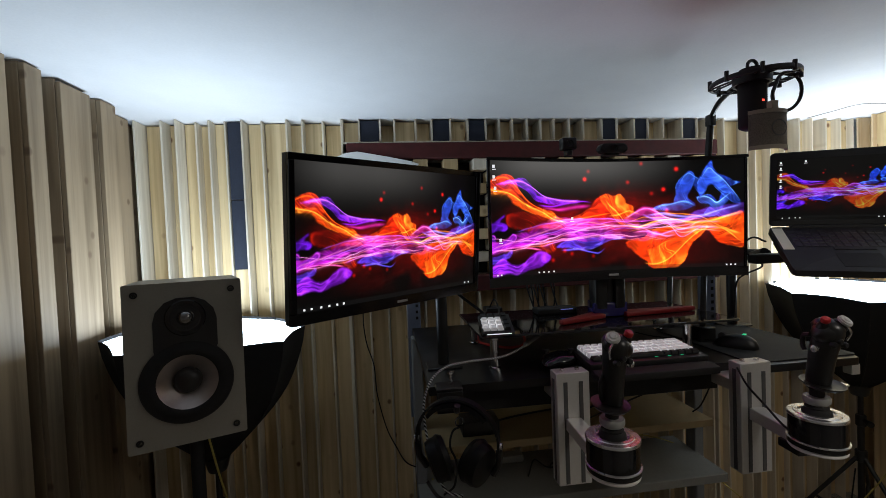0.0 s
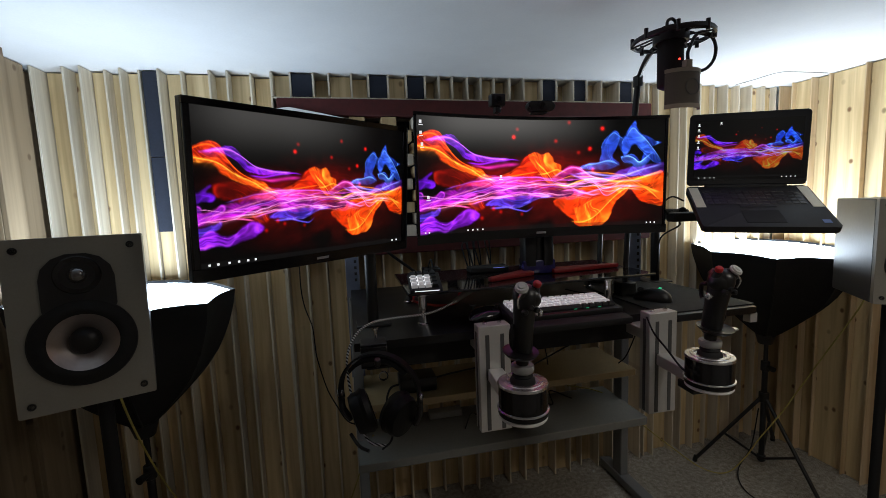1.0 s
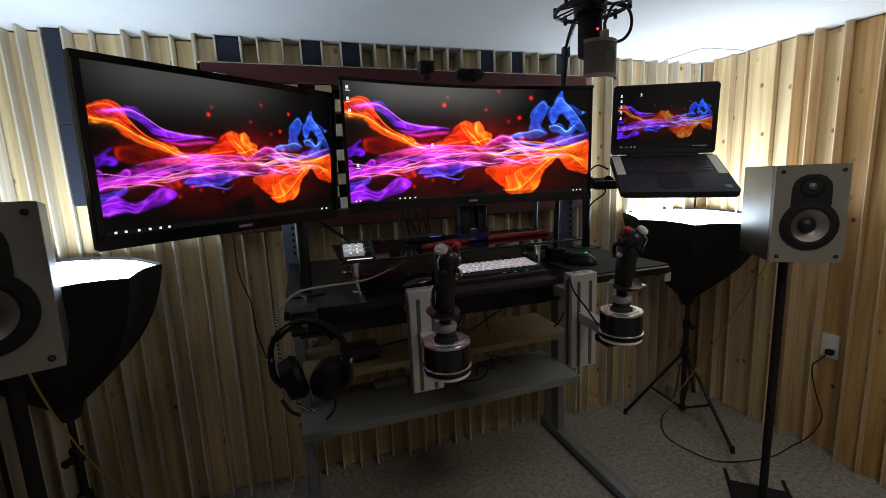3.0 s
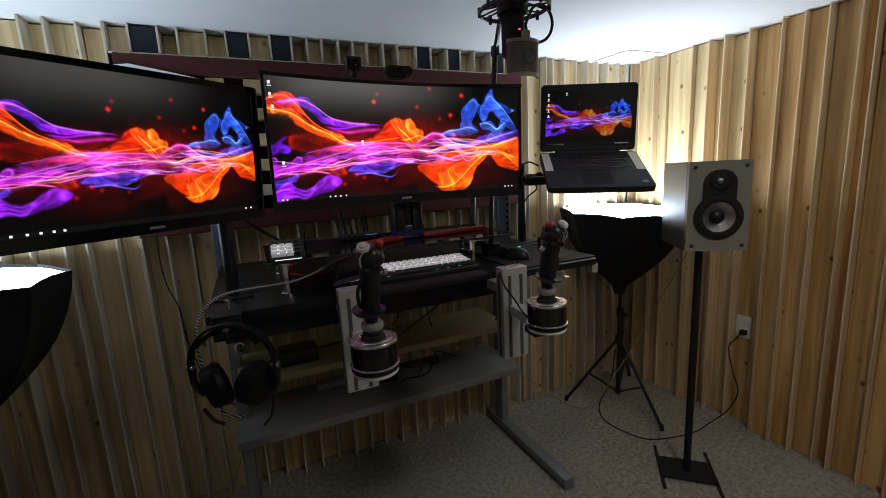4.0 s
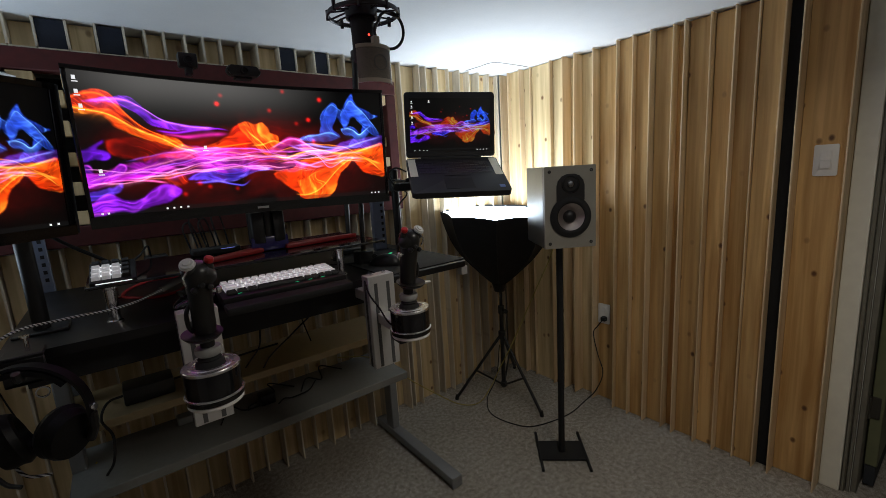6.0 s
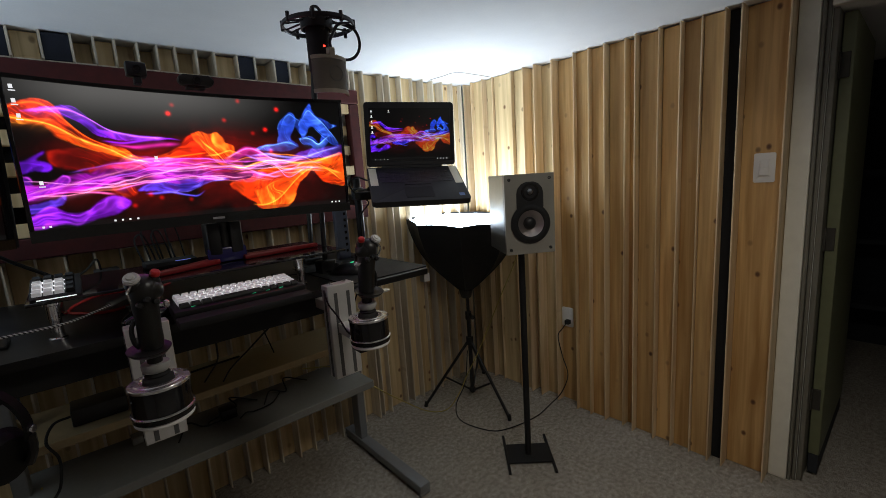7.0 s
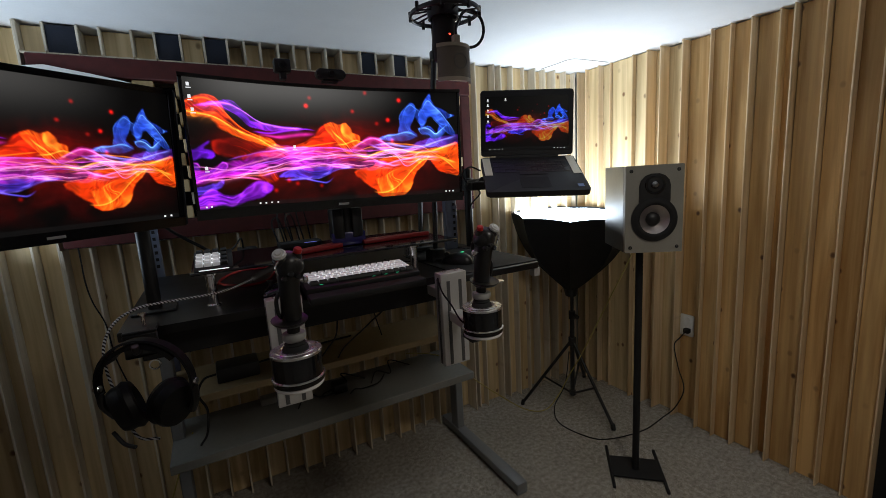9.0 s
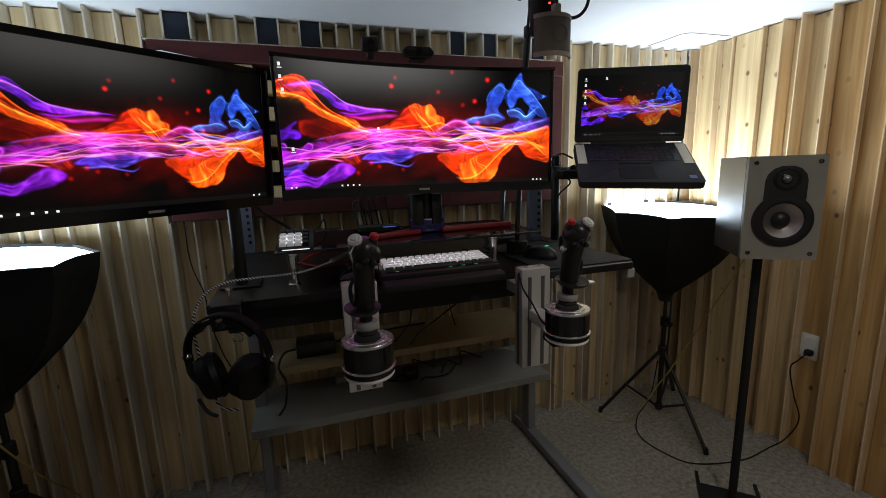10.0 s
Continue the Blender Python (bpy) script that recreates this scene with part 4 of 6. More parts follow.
for a, b in (((0.72, 1.31), (0.56, 1.235)), ((0.80, 1.31), (1.06, 1.32))):
    dx, dy = b[0] - a[0], b[1] - a[1]
    n = math.hypot(dx, dy)
    px, py = -dy / n * 0.017, dx / n * 0.017
    bm = slab(bmesh.new(), [(a[0] - px * 1.6, a[1] - py * 1.6), (b[0] - px * 0.5, b[1] - py * 0.5), (b[0] + px * 0.5, b[1] + py * 0.5), (a[0] + px * 1.6, a[1] + py * 1.6)], 1.1385, 1.153, None, 0.004)
    part("stand_leg", bm, DARKRED, main_monitor, "red metal foot")

# ---- desk ----
desk = thing("standing_desk", pose(0.75, 1.4, 0), "black standing desk on grey steel legs with two lower shelves", "desk")
DX0, DX1, DY0, DY1, DZ = 0.145, 1.335, 1.085, 1.80, 1.038
bm = slab(bmesh.new(), [(DX0, DY0), (1.0, DY0), (1.03, 1.035), (DX1, 1.035), (DX1 + 0.03, 1.09), (DX1 + 0.03, DY1), (DX0, DY1)], DZ - 0.022, DZ, None, 0.003)
part("desktop", bm, DESKTOP, desk)
part("apron", B(DX0 + 0.03, 1.0, 1.15, 1.165, 0.94, DZ - 0.0225, 0.002), MATTE, desk)
part("edge_bracket", B(1.325, 1.352, 1.045, 1.072, 0.985, 1.015, 0.002), ALU, desk, "grey corner bracket")
for x in (0.155, 1.372):
    part("leg", B(x - 0.02, x + 0.02, 1.70, 1.765, 0.04, DZ - 0.0225, 0.004), GREYSTEEL, desk)
    bm = B(x - 0.027, x + 0.027, 1.205, 1.86, 0.012, 0.052, 0.006, seg=2)
    box(bm, x - 0.027, x + 0.027, 1.205, 1.235, 0.0, 0.014, 0.003)
    box(bm, x - 0.027, x + 0.027, 1.82, 1.85, 0.0, 0.014, 0.003)
    part("foot", bm, GREYSTEEL, desk)
part("lower_shelf", B(0.135, 1.36, 1.53, 1.86, 0.397, 0.432, 0.003), GREYBOARD, desk, "grey laminate shelf")
part("middle_shelf", B(0.16, 1.31, 1.545, 1.84, 0.620, 0.648, 0.002), SHELF_WOOD, desk, "pale wood-grain shelf")
for x in (0.20, 1.27):
    part("shelf_bracket", B(x - 0.012, x + 0.012, 1.58, 1.70, 0.60, 0.619, 0.002), GREYSTEEL, desk)

# perforated uprights and black poles behind the desk
for x, yu in ((0.157, 1.835), (1.262, 1.50)):
    up = thing("upright", pose(x, yu, DZ), "bluish perforated steel upright behind the desk", "shelf upright", "steel uprights")
    part("channel", B(x - 0.028, x + 0.028, yu - 0.005, yu + 0.02, DZ + 0.0005 if yu < 1.8 else 0.649, 1.335, 0.002), BLUESTEEL, up)
    for i in range(11):
        z = DZ + 0.03 + i * 0.026
        bm = B(x + 0.008, x + 0.018, yu - 0.0065, yu - 0.0045, z, z + 0.012)
        part("slot", bm, MATTE, up)
for nm, x, y, top in (("monitor_pole", 0.205, 1.255, 1.41), ("laptop_pole", 1.335, 1.47, 1.375)):
    p = thing(nm, pose(x, y, DZ), "black steel clamp pole standing on the desk", "monitor arm")
    part("pole", cyl(bmesh.new(), (x, y, DZ + 0.006), (x, y, top), 0.0165, seg=18, bev=0.002), BLACK, p)
    part("base_plate", B(x - 0.05, x + 0.05, y - 0.04, y + 0.04, DZ + 0.0003, DZ + 0.007, 0.002), BLACK, p)
    if nm == "laptop_pole":
        part("arm", tube(bmesh.new(), [(x, y, 1.31), (1.30, 1.38, 1.315), (1.30, 1.28, 1.315)], 0.016, 10, 4), BLACK, p)
        part("arm_collar", cyl(bmesh.new(), (x, y, 1.285), (x, y, 1.335), 0.026, seg=18, bev=0.003), BLACK, p)
        part("cross_arm", B(1.19, 1.34, 1.205, 1.245, 1.292, 1.322, 0.004), BLACK, p)
    else:
        part("arm", tube(bmesh.new(), [(x, y, 1.388), (0.18, 1.23, 1.395), (0.13, 1.16, 1.42)], 0.015, 10, 4), BLACK, p)
        part("arm_collar", cyl(bmesh.new(), (x, y, 1.365), (x, y, 1.41), 0.026, seg=18, bev=0.003), BLACK, p)
antenna = thing("antenna", pose(1.14, 1.56, DZ), "black stick antenna with a flat base", "antenna")
part("mast", tube(bmesh.new(), [(1.143, 1.56, DZ + 0.02), (1.147, 1.56, 1.18), (1.153, 1.56, 1.30)], 0.010, 8, 3), BLACK, antenna)
part("base", B(1.10, 1.19, 1.53, 1.60, DZ + 0.0005, DZ + 0.022, 0.004), BLACK, antenna)

# glass riser on chrome tubes
riser = thing("monitor_riser", pose(0.65, 1.35, DZ), "smoked glass monitor riser on chrome tubes", "monitor stand")
m, nt, b = mat_base("smoked_glass")
b.inputs["Base Color"].default_value = (0.01, 0.01, 0.011, 1)
b.inputs["Roughness"].default_value = 0.06
part("glass", B(0.30, 1.09, 1.165, 1.52, 1.130, 1.1375, 0.0015), m, riser)
for x, y in ((0.343, 1.19), (0.935, 1.19), (0.343, 1.48), (1.04, 1.48)):
    part("chrome_leg", lathe(bmesh.new(), [(0.017, 0), (0.017, 0.006), (0.0125, 0.008), (0.0125, 0.083), (0.017, 0.085), (0.017, 0.0905)], Matrix.Translation((x, y, DZ + 0.0008)), 20), CHROME, riser)


# ---- keyboard, keypad, mouse ----
def key_mesh(w, material, d=0.017):
    """A keycap with tapering sides and a small dished top."""
    bm = bmesh.new()
    lo = [(-w / 2, -d / 2), (w / 2, -d / 2), (w / 2, d / 2), (-w / 2, d / 2)]
    rings = []
    for s, z in ((1.0, 0.0), (0.97, 0.003), (0.78, 0.0088), (0.70, 0.0094)):
        k = (w - d * (1 - s)) / w
        rings.append([bm.verts.new((x * k, y * s, z)) for x, y in lo])
    for a, c in zip(rings, rings[1:]):
        for i in range(4):
            bm.faces.new((a[i], a[(i + 1) % 4], c[(i + 1) % 4], c[i]))
    ctr = bm.verts.new((0, 0, 0.0086))
    for i in range(4):
        bm.faces.new((rings[-1][i], rings[-1][(i + 1) % 4], ctr))
    bm.faces.new(rings[0][::-1])
    me = bpy.data.meshes.new("keycap")
    bm.to_mesh(me)
    bm.free()
    me.materials.append(material)
    return me


KB = pose(0.722, 1.112, DZ + 0.026, 6.0, 0, -0.5) @ Matrix.Diagonal((1.05, 1.05, 1.0, 1.0))
keyboard = thing("keyboard", KB, "compact mechanical keyboard with white keycaps and black bottom row", "keyboard")
part("case", B(-0.157, 0.157, -0.062, 0.062, -0.010, 0.018, 0.004, seg=2), BLACK, keyboard, local=True)
part("wrist_edge", B(-0.157, 0.157, -0.105, -0.063, -0.0145, 0.006, 0.005, seg=2), MATTE, keyboard, local=True)
for x in (-0.12, 0.12):
    part("foot", B(x - 0.02, x + 0.02, 0.03, 0.055, -0.029, -0.0098, 0.001), RUBBER, keyboard, local=True)
rows = ([1] * 13 + [2], [1.5] + [1] * 12 + [1.5], [1.75] + [1] * 11 + [2.25], [2.25] + [1] * 10 + [1.75, 1], [1.25, 1.25, 1.25, 6.25, 1, 1, 1, 1, 1])
# glowing sheet between the caps, added to make the keys brighter
part("fill_sheet", B(-0.142, 0.142, -0.024, 0.046, 0.0185, 0.0192), KEYFILL, keyboard, "glowing sheet added to brighten the keys", local=True)
cache = {}
for r, ws in enumerate(rows):
    x = -0.1435
    for i, w in enumerate(ws):
        white = r < 4 or i > 8
        if (w, white) not in cache:
            cache[(w, white)] = key_mesh(w * 0.01905 - 0.0017, KEYWHITE if white else BLACK)
        ob = new("keycap", cache[(w, white)])
        ob.parent = keyboard
        ob.matrix_basis = pose(x + w * 0.01905 / 2, 0.038 - r * 0.01905, 0.019, 4 - 2 * r)
        x += w * 0.01905
for x in (-0.12, 0.02, 0.055, 0.09):
    part("key_glow", B(x, x + 0.009, -0.0485, -0.0475, 0.0195, 0.0205), LED_GREEN, keyboard, local=True)

PAD = pose(0.352, 1.215, 1.157, 24, 0, -3)
keypad = thing("macro_keypad", PAD, "small lit keypad with white keycaps on glass riser", "keypad")
part("case", B(-0.042, 0.050, -0.045, 0.045, -0.009, 0.006, 0.003, seg=2), BLACK, keypad, local=True)
part("light_strip", B(-0.030, 0.040, -0.0462, -0.0452, 0.001, 0.003), ICON, keypad, local=True)
for r in range(4):
    for c in range(4):
        white = r > 0 and c < 3
        if ("p", white) not in cache:
            cache[("p", white)] = key_mesh(0.0175, KEYWHITE if white else BLACK)
        ob = new("keycap", cache[("p", white)])
        ob.parent = keypad
        ob.matrix_basis = pose(-0.0285 + c * 0.0195, 0.031 - r * 0.0195, 0.0065)
for r in range(3):
    part("key_glow", B(-0.038, 0.02, 0.0195 - r * 0.0195, 0.0215 - r * 0.0195, 0.0062, 0.0075), LED_WHITE, keypad, local=True)
part("prop", B(-0.03, 0.03, 0.012, 0.036, -0.030, -0.0085, 0.001), BLACK, keypad, local=True)

mat_t = thing("mouse_mat", pose(1.17, 1.3, DZ), "black cloth mouse mat on the desk", "mouse mat")
part("cloth", slab(bmesh.new(), rounded(0.33, 0.42, 0.015), DZ + 0.0006, DZ + 0.004, Matrix.Translation((1.187, 1.262, 0))), NYLON, mat_t)
mouse = thing("mouse", pose(1.105, 1.20, DZ + 0.004, 0, 0, 35), "black gaming mouse with a green light", "mouse")
bm = bmesh.new()
bmesh.ops.create_uvsphere(bm, u_segments=24, v_segments=14, radius=1)
for vtx in bm.verts:
    x, y, z = vtx.co
    vtx.co = (x * 0.031 * (1 - 0.12 * math.cos(2.2 * y)), y * 0.060, max(z, -0.05) * 0.038 * (1 - 0.22 * y) + 0.002)
part("shell", bm, BLACK, mouse, local=True)
part("wheel", lathe(bmesh.new(), [(0.0, -0.004), (0.010, -0.004), (0.010, 0.004), (0.0, 0.004)], Matrix.Translation((0, 0.036, 0.030)) @ Matrix.Rotation(radians(90), 4, "Y"), 16), RUBBER, mouse, local=True)
part("light", B(-0.008, 0.008, -0.028, -0.018, 0.0405, 0.0425, 0.001), LED_GREEN, mouse, local=True)
part("cord", tube(bmesh.new(), [(0, 0.058, 0.012), (0.01, 0.12, 0.004), (-0.03, 0.22, 0.004), (-0.01, 0.30, 0.004)], 0.0022, 6), RUBBER, mouse, local=True)


# ---- joysticks on aluminium brackets ----
HATGREY = plain("hat_plastic", (0.56, 0.56, 0.54), 0.4, vary=0.1)
GRIP = plain("joystick_plastic", (0.010, 0.010, 0.010), 0.34, vary=0.2, scale=240)

def joystick(px, py, name_label, bx, by, lean, mirror):
    """A flight stick on a round metal base, hung from an extruded aluminium bracket."""
    br = thing("joystick_bracket", pose(bx, by, 0.785), "slotted aluminium extrusion bracket clamped to desk edge", "bracket", "joystick brackets")
    part("extrusion", B(bx - 0.043, bx + 0.043, by - 0.02, by + 0.02, 0.785, 1.068, 0.002), ALU, br)
    # slots are dark strips on the face, their shade put into the colour
    for sx in (-0.02, 0.02):
        part("slot", B(bx + sx - 0.005, bx + sx + 0.005, by - 0.0215, by - 0.0198, 0.79, 1.045), ALUDARK, br)
    part("slot", B(bx - 0.0445, bx - 0.0425, by - 0.005, by + 0.005, 0.79, 1.05), ALUDARK, br)
    for sx in (-0.02, 0.02):
        part("bolt", cyl(bmesh.new(), (bx + sx, by, 1.068), (bx + sx, by, 1.073), 0.006, seg=12), STEEL, br)
    part("top_clamp", B(bx - 0.035, bx + 0.035, by + 0.02, by + 0.09, 0.985, 1.0155, 0.002), ALU, br)
    tx, ty = px, py
    d = Vector((tx - bx, ty - by, 0))
    ang = math.degrees(math.atan2(d.y, d.x)) - 90
    arm_m = pose(bx, by, 0, 0, 0, ang)
    bm = B(-0.02, 0.02, 0.02, d.length - 0.03, 0.925, 0.955, 0.002, m=arm_m)
    part("arm", bm, ALU, br)
    part("arm_block", B(-0.024, 0.024, d.length - 0.075, d.length - 0.02, 0.905, 0.9245, 0.002, m=arm_m), BLACK, br)
    js = thing("joystick", pose(px, py, 0.934), name_label, "joystick", "flight sticks")
    o = Matrix.Translation((px, py, 0.934))
    part("base_ring", lathe(bmesh.new(), [(0.040, 0.0), (0.049, 0.0), (0.0505, 0.002), (0.0505, 0.005), (0.049, 0.007), (0.040, 0.007)], o, 40), PLATEWHITE, js, "pale bottom ring")
    part("base_can", lathe(bmesh.new(), [(0.047, 0.007), (0.0515, 0.009), (0.052, 0.011), (0.052, 0.0175), (0.0505, 0.019), (0.0505, 0.068), (0.049, 0.070)], o, 44), GLOSS, js)
    part("base_band", lathe(bmesh.new(), [(0.0506, 0.0185), (0.0535, 0.0195), (0.0540, 0.0205), (0.0535, 0.0220), (0.0506, 0.0228)], o, 44, caps=False), STEEL, js)
    part("base_top", lathe(bmesh.new(), [(0.0500, 0.0695), (0.0522, 0.0705), (0.0525, 0.0735), (0.0505, 0.0765), (0.041, 0.0770), (0.0395, 0.0785), (0.0325, 0.0790), (0.0310, 0.0760), (0.027, 0.0755)], o, 44), STEEL, js, "bright turned steel top plate")
    part("boot", lathe(bmesh.new(), [(0.0265, 0.0756), (0.0255, 0.082), (0.020, 0.087), (0.0215, 0.090), (0.017, 0.096)], o, 28), RUBBER, js)
    part("gimbal_collar", lathe(bmesh.new(), [(0.015, 0.0950), (0.0190, 0.0955), (0.0225, 0.0985), (0.0240, 0.103), (0.0240, 0.110), (0.0225, 0.1125), (0.0205, 0.1120), (0.014, 0.112)], o, 32), GREYPLASTIC, js)
    lean_m = o @ Matrix.Translation((0, 0, 0.116)) @ Matrix.Rotation(radians(lean), 4, "X") @ Matrix.Diagonal((mirror, 1, 1, 1))

    def on(bm):
        bm.transform(lean_m)
        return bm
    part("stem", on(lathe(bmesh.new(), [(0.013, -0.002), (0.013, 0.010), (0.019, 0.015), (0.019, 0.024)], None, 20)), BLACK, js)
    bm = lathe(bmesh.new(), [(0.017, 0.014), (0.030, 0.020), (0.0355, 0.0265), (0.0358, 0.0285), (0.031, 0.0272), (0.018, 0.0265)], Matrix.Translation((-0.006, -0.004, 0)) @ Matrix.Diagonal((1, 1.15, 1, 1)), 32)
    part("palm_rest", on(bm), GRIP, js, "thin black saucer")
    # grip: a slim oval column that swells towards its head, finger grooves behind
    bm = bmesh.new()
    prof = [(0.0, 0.0165, 0.0), (0.015, 0.0175, 0.0), (0.035, 0.0170, 0.002), (0.055, 0.0172, 0.004), (0.075, 0.0180, 0.006), (0.095, 0.0192, 0.009), (0.112, 0.0205, 0.011), (0.126, 0.0205, 0.010), (0.136, 0.016, 0.008), (0.140, 0.008, 0.006)]
    rings = []
    for z, r, off in prof:
        rings.append([bm.verts.new((r * math.cos(a) * 1.16, -off + r * 1.38 * math.sin(a) * (1 + 0.10 * math.sin(z * 260) * (math.sin(a) > 0.3)), 0.028 + z)) for a in [2 * math.pi * k / 24 for k in range(24)]])
    for a, c in zip(rings, rings[1:]):
        for k in range(24):
            bm.faces.new((a[k], a[(k + 1) % 24], c[(k + 1) % 24], c[k]))
    bm.faces.new(rings[0])
    bm.faces.new(rings[-1])
    head = bmesh.ops.create_uvsphere(bm, u_segments=20, v_segments=12, radius=1)
    for vtx in head["verts"]:
        x, y, z = vtx.co
        vtx.co = (x * 0.029 + 0.003, y * 0.025 - 0.012, 0.143 + z * 0.024 - 0.004 * x)
    part("grip", on(bm), GRIP, js)
    part("side_knob", on(lathe(bmesh.new(), [(0.003, 0.0), (0.0035, 0.008), (0.007, 0.010), (0.0075, 0.015), (0.005, 0.018), (0.0, 0.0185)], Matrix.Translation((0.018, -0.012, 0.108)) @ Matrix.Rotation(radians(90), 4, "Y"), 16)), STEEL, js, "bright side knob")
    part("head_rim", on(tube(bmesh.new(), [(-0.022, -0.030, 0.128), (-0.025, -0.034, 0.145), (-0.016, -0.032, 0.160)], 0.0022, 6, 4)), STEEL, js, "bright edge strip")
    hm = Matrix.Translation((-0.010, -0.016, 0.150)) @ Matrix.Rotation(radians(34), 4, "X") @ Matrix.Rotation(radians(-14), 4, "Y")
    part("hat_housing", on(lathe(bmesh.new(), [(0.008, -0.022), (0.0145, -0.014), (0.0160, 0.0), (0.0150, 0.012), (0.0125, 0.016), (0.010, 0.017)], hm, 28)), GRIP, js)
    bm = lathe(bmesh.new(), [(0.007, 0.017), (0.0118, 0.0185), (0.0135, 0.021), (0.0133, 0.0235), (0.0118, 0.0240), (0.0122, 0.0262), (0.0108, 0.0278), (0.0070, 0.0268), (0.0055, 0.0295), (0.0, 0.030)], hm, 28)
    part("hat_switch", on(bm), HATGREY, js, "round pale hat switch")
    rm = Matrix.Translation((0.016, -0.012, 0.150)) @ Matrix.Rotation(radians(22), 4, "X") @ Matrix.Rotation(radians(12), 4, "Y")
    part("button_housing", on(lathe(bmesh.new(), [(0.006, -0.030), (0.011, -0.020), (0.0125, -0.004), (0.0115, 0.008), (0.0085, 0.013), (0.0085, 0.018)], rm, 24)), GRIP, js)
    bm = lathe(bmesh.new(), [(0.0075, 0.018), (0.0082, 0.0195), (0.0082, 0.0255), (0.0066, 0.0280), (0.0, 0.0288)], rm, 20)
    part("red_button", on(bm), RED, js, "red thumb button")
    for bx2, bz2 in ((0.001, 0.128), (0.014, 0.122), (-0.011, 0.120)):
        bm = lathe(bmesh.new(), [(0.006, 0.0), (0.006, 0.007), (0.004, 0.0095), (0.0, 0.0095)], Matrix.Translation((bx2, -0.0315, bz2)) @ Matrix.Rotation(radians(80), 4, "X"), 16)
        part("button", on(bm), BLACK, js)
    bm = tube(bmesh.new(), [(0.004, 0.022, 0.125), (0.004, 0.036, 0.118), (0.004, 0.036, 0.098), (0.004, 0.030, 0.088)], 0.005, 8, 4)
    part("trigger", on(bm), BLACK, js)
    bm = tube(bmesh.new(), [(-0.020, 0.0, 0.085), (-0.027, -0.004, 0.07), (-0.026, -0.004, 0.045), (-0.020, 0.0, 0.032)], 0.004, 8, 4)
    part("paddle", on(bm), BLACK, js)
    return js


js_left = joystick(0.482, 0.812, "black flight stick with white hat and red button", 0.497, 1.042, 4, 1)
js_right = joystick(0.948, 0.815, "black flight stick with white hat and red button", 0.963, 1.0, 6, -1)
part("metal_paddle", slab(bmesh.new(), rounded(0.045, 0.022, 0.008), 1.065, 1.069, Matrix.Translation((0.992, 0.81, 0)), 0.001), STEEL, js_right, "bright metal side lever")
part("cord", tube(bmesh.new(), [(0.91, 0.98, 1.06), (0.90, 0.94, 1.03), (0.905, 0.90, 1.00), (0.90, 0.85, 0.975), (0.905, 0.825, 0.965)], 0.0025, 6), RUBBER, js_right)

# ---- laptop on its arm tray ----
LM = facing(1.367, 1.115, 1.514, -28.7, 0.0, 1.6)
laptop = thing("laptop", LM, "open black laptop showing coloured smoke, cream tape beside its keys", "laptop")
lid = part("lid", slab(bmesh.new(), rounded(0.322, 0.222, 0.010), -0.009, -0.001, UPRIGHT, 0.002), LAPTOPBLACK, laptop, local=True)
part("lid_bezel", B(-0.158, 0.158, -0.002, 0.0006, -0.108, -0.094, 0.001), LAPTOPBLACK, laptop, local=True)
picture(laptop, 0.289, 0.176, -0.0006).matrix_basis = Matrix.Translation((0.0, -0.0006, 0.002)) @ Matrix.Diagonal((0.289, 1, 0.176, 1))
desktop_icons(laptop, 0.289, 0.180, -0.0012, [(0.03, 0.06), (0.03, 0.15), (0.03, 0.25), (0.03, 0.35), (0.03, 0.45), (0.24, 0.05)], [0.05, 0.11, 0.16, 0.20, 0.83, 0.87, 0.91, 0.95])
part("lid_badge", B(-0.008, 0.008, -0.0015, 0.0, -0.103, -0.099), GREYPLASTIC, laptop, local=True)
# base: hinged at the lid's lower edge and sloping down to the front
BM = Matrix.Translation((0, 0.004, -0.113)) @ Matrix.Rotation(radians(30), 4, "X")
bm = slab(bmesh.new(), [(x, y - 0.117) for x, y in rounded(0.326, 0.230, 0.010)], -0.020, 0.0, BM, 0.003)
deck = part("base", bm, LAPTOPBLACK, laptop, local=True)
part("hinge", B(-0.11, 0.11, -0.004, 0.010, -0.120, -0.108, 0.003), LAPTOPBLACK, laptop, local=True)
kcap = B(-0.0078, 0.0078, -0.0075, 0.0075, 0, 0.0018, 0.0006)
me_key = bpy.data.meshes.new("laptop_key")
kcap.to_mesh(me_key)
kcap.free()
me_key.materials.append(plain("laptop_keycap", (0.014, 0.014, 0.015), 0.4))
for r in range(5):
    for c in range(14):
        ob = new("key", me_key)
        ob.parent = deck
        ob.matrix_basis = BM @ Matrix.Translation((-0.117 + c * 0.018, -0.035 - r * 0.0175, 0.0002))
part("spacebar", B(-0.045, 0.045, -0.130, -0.115, 0.0002, 0.002, 0.0005, m=BM), LAPTOPBLACK, laptop, local=True)
part("trackpad", B(-0.05, 0.045, -0.212, -0.146, 0.0003, 0.0012, 0.0004, m=BM), MATTE, laptop, local=True)
for x in (-0.146, 0.146):
    part("tape_strip", B(x - 0.013, x + 0.013, -0.130, -0.012, 0.0004, 0.0016, m=BM), LAPTAPE, laptop, "strip of cream tape", local=True)
part("palm_sticker", B(0.128, 0.146, -0.212, -0.196, 0.0004, 0.0012, m=BM), plain("blue_sticker", (0.05, 0.10, 0.30), 0.3), laptop, "small blue sticker", local=True)
tray = thing("laptop_tray", LM, "black laptop tray on a pole arm", "tray")
part("plate", slab(bmesh.new(), [(x, y - 0.117) for x, y in rounded(0.300, 0.210, 0.012)], -0.027, -0.0205, BM, 0.002), BLACK, tray, local=True)
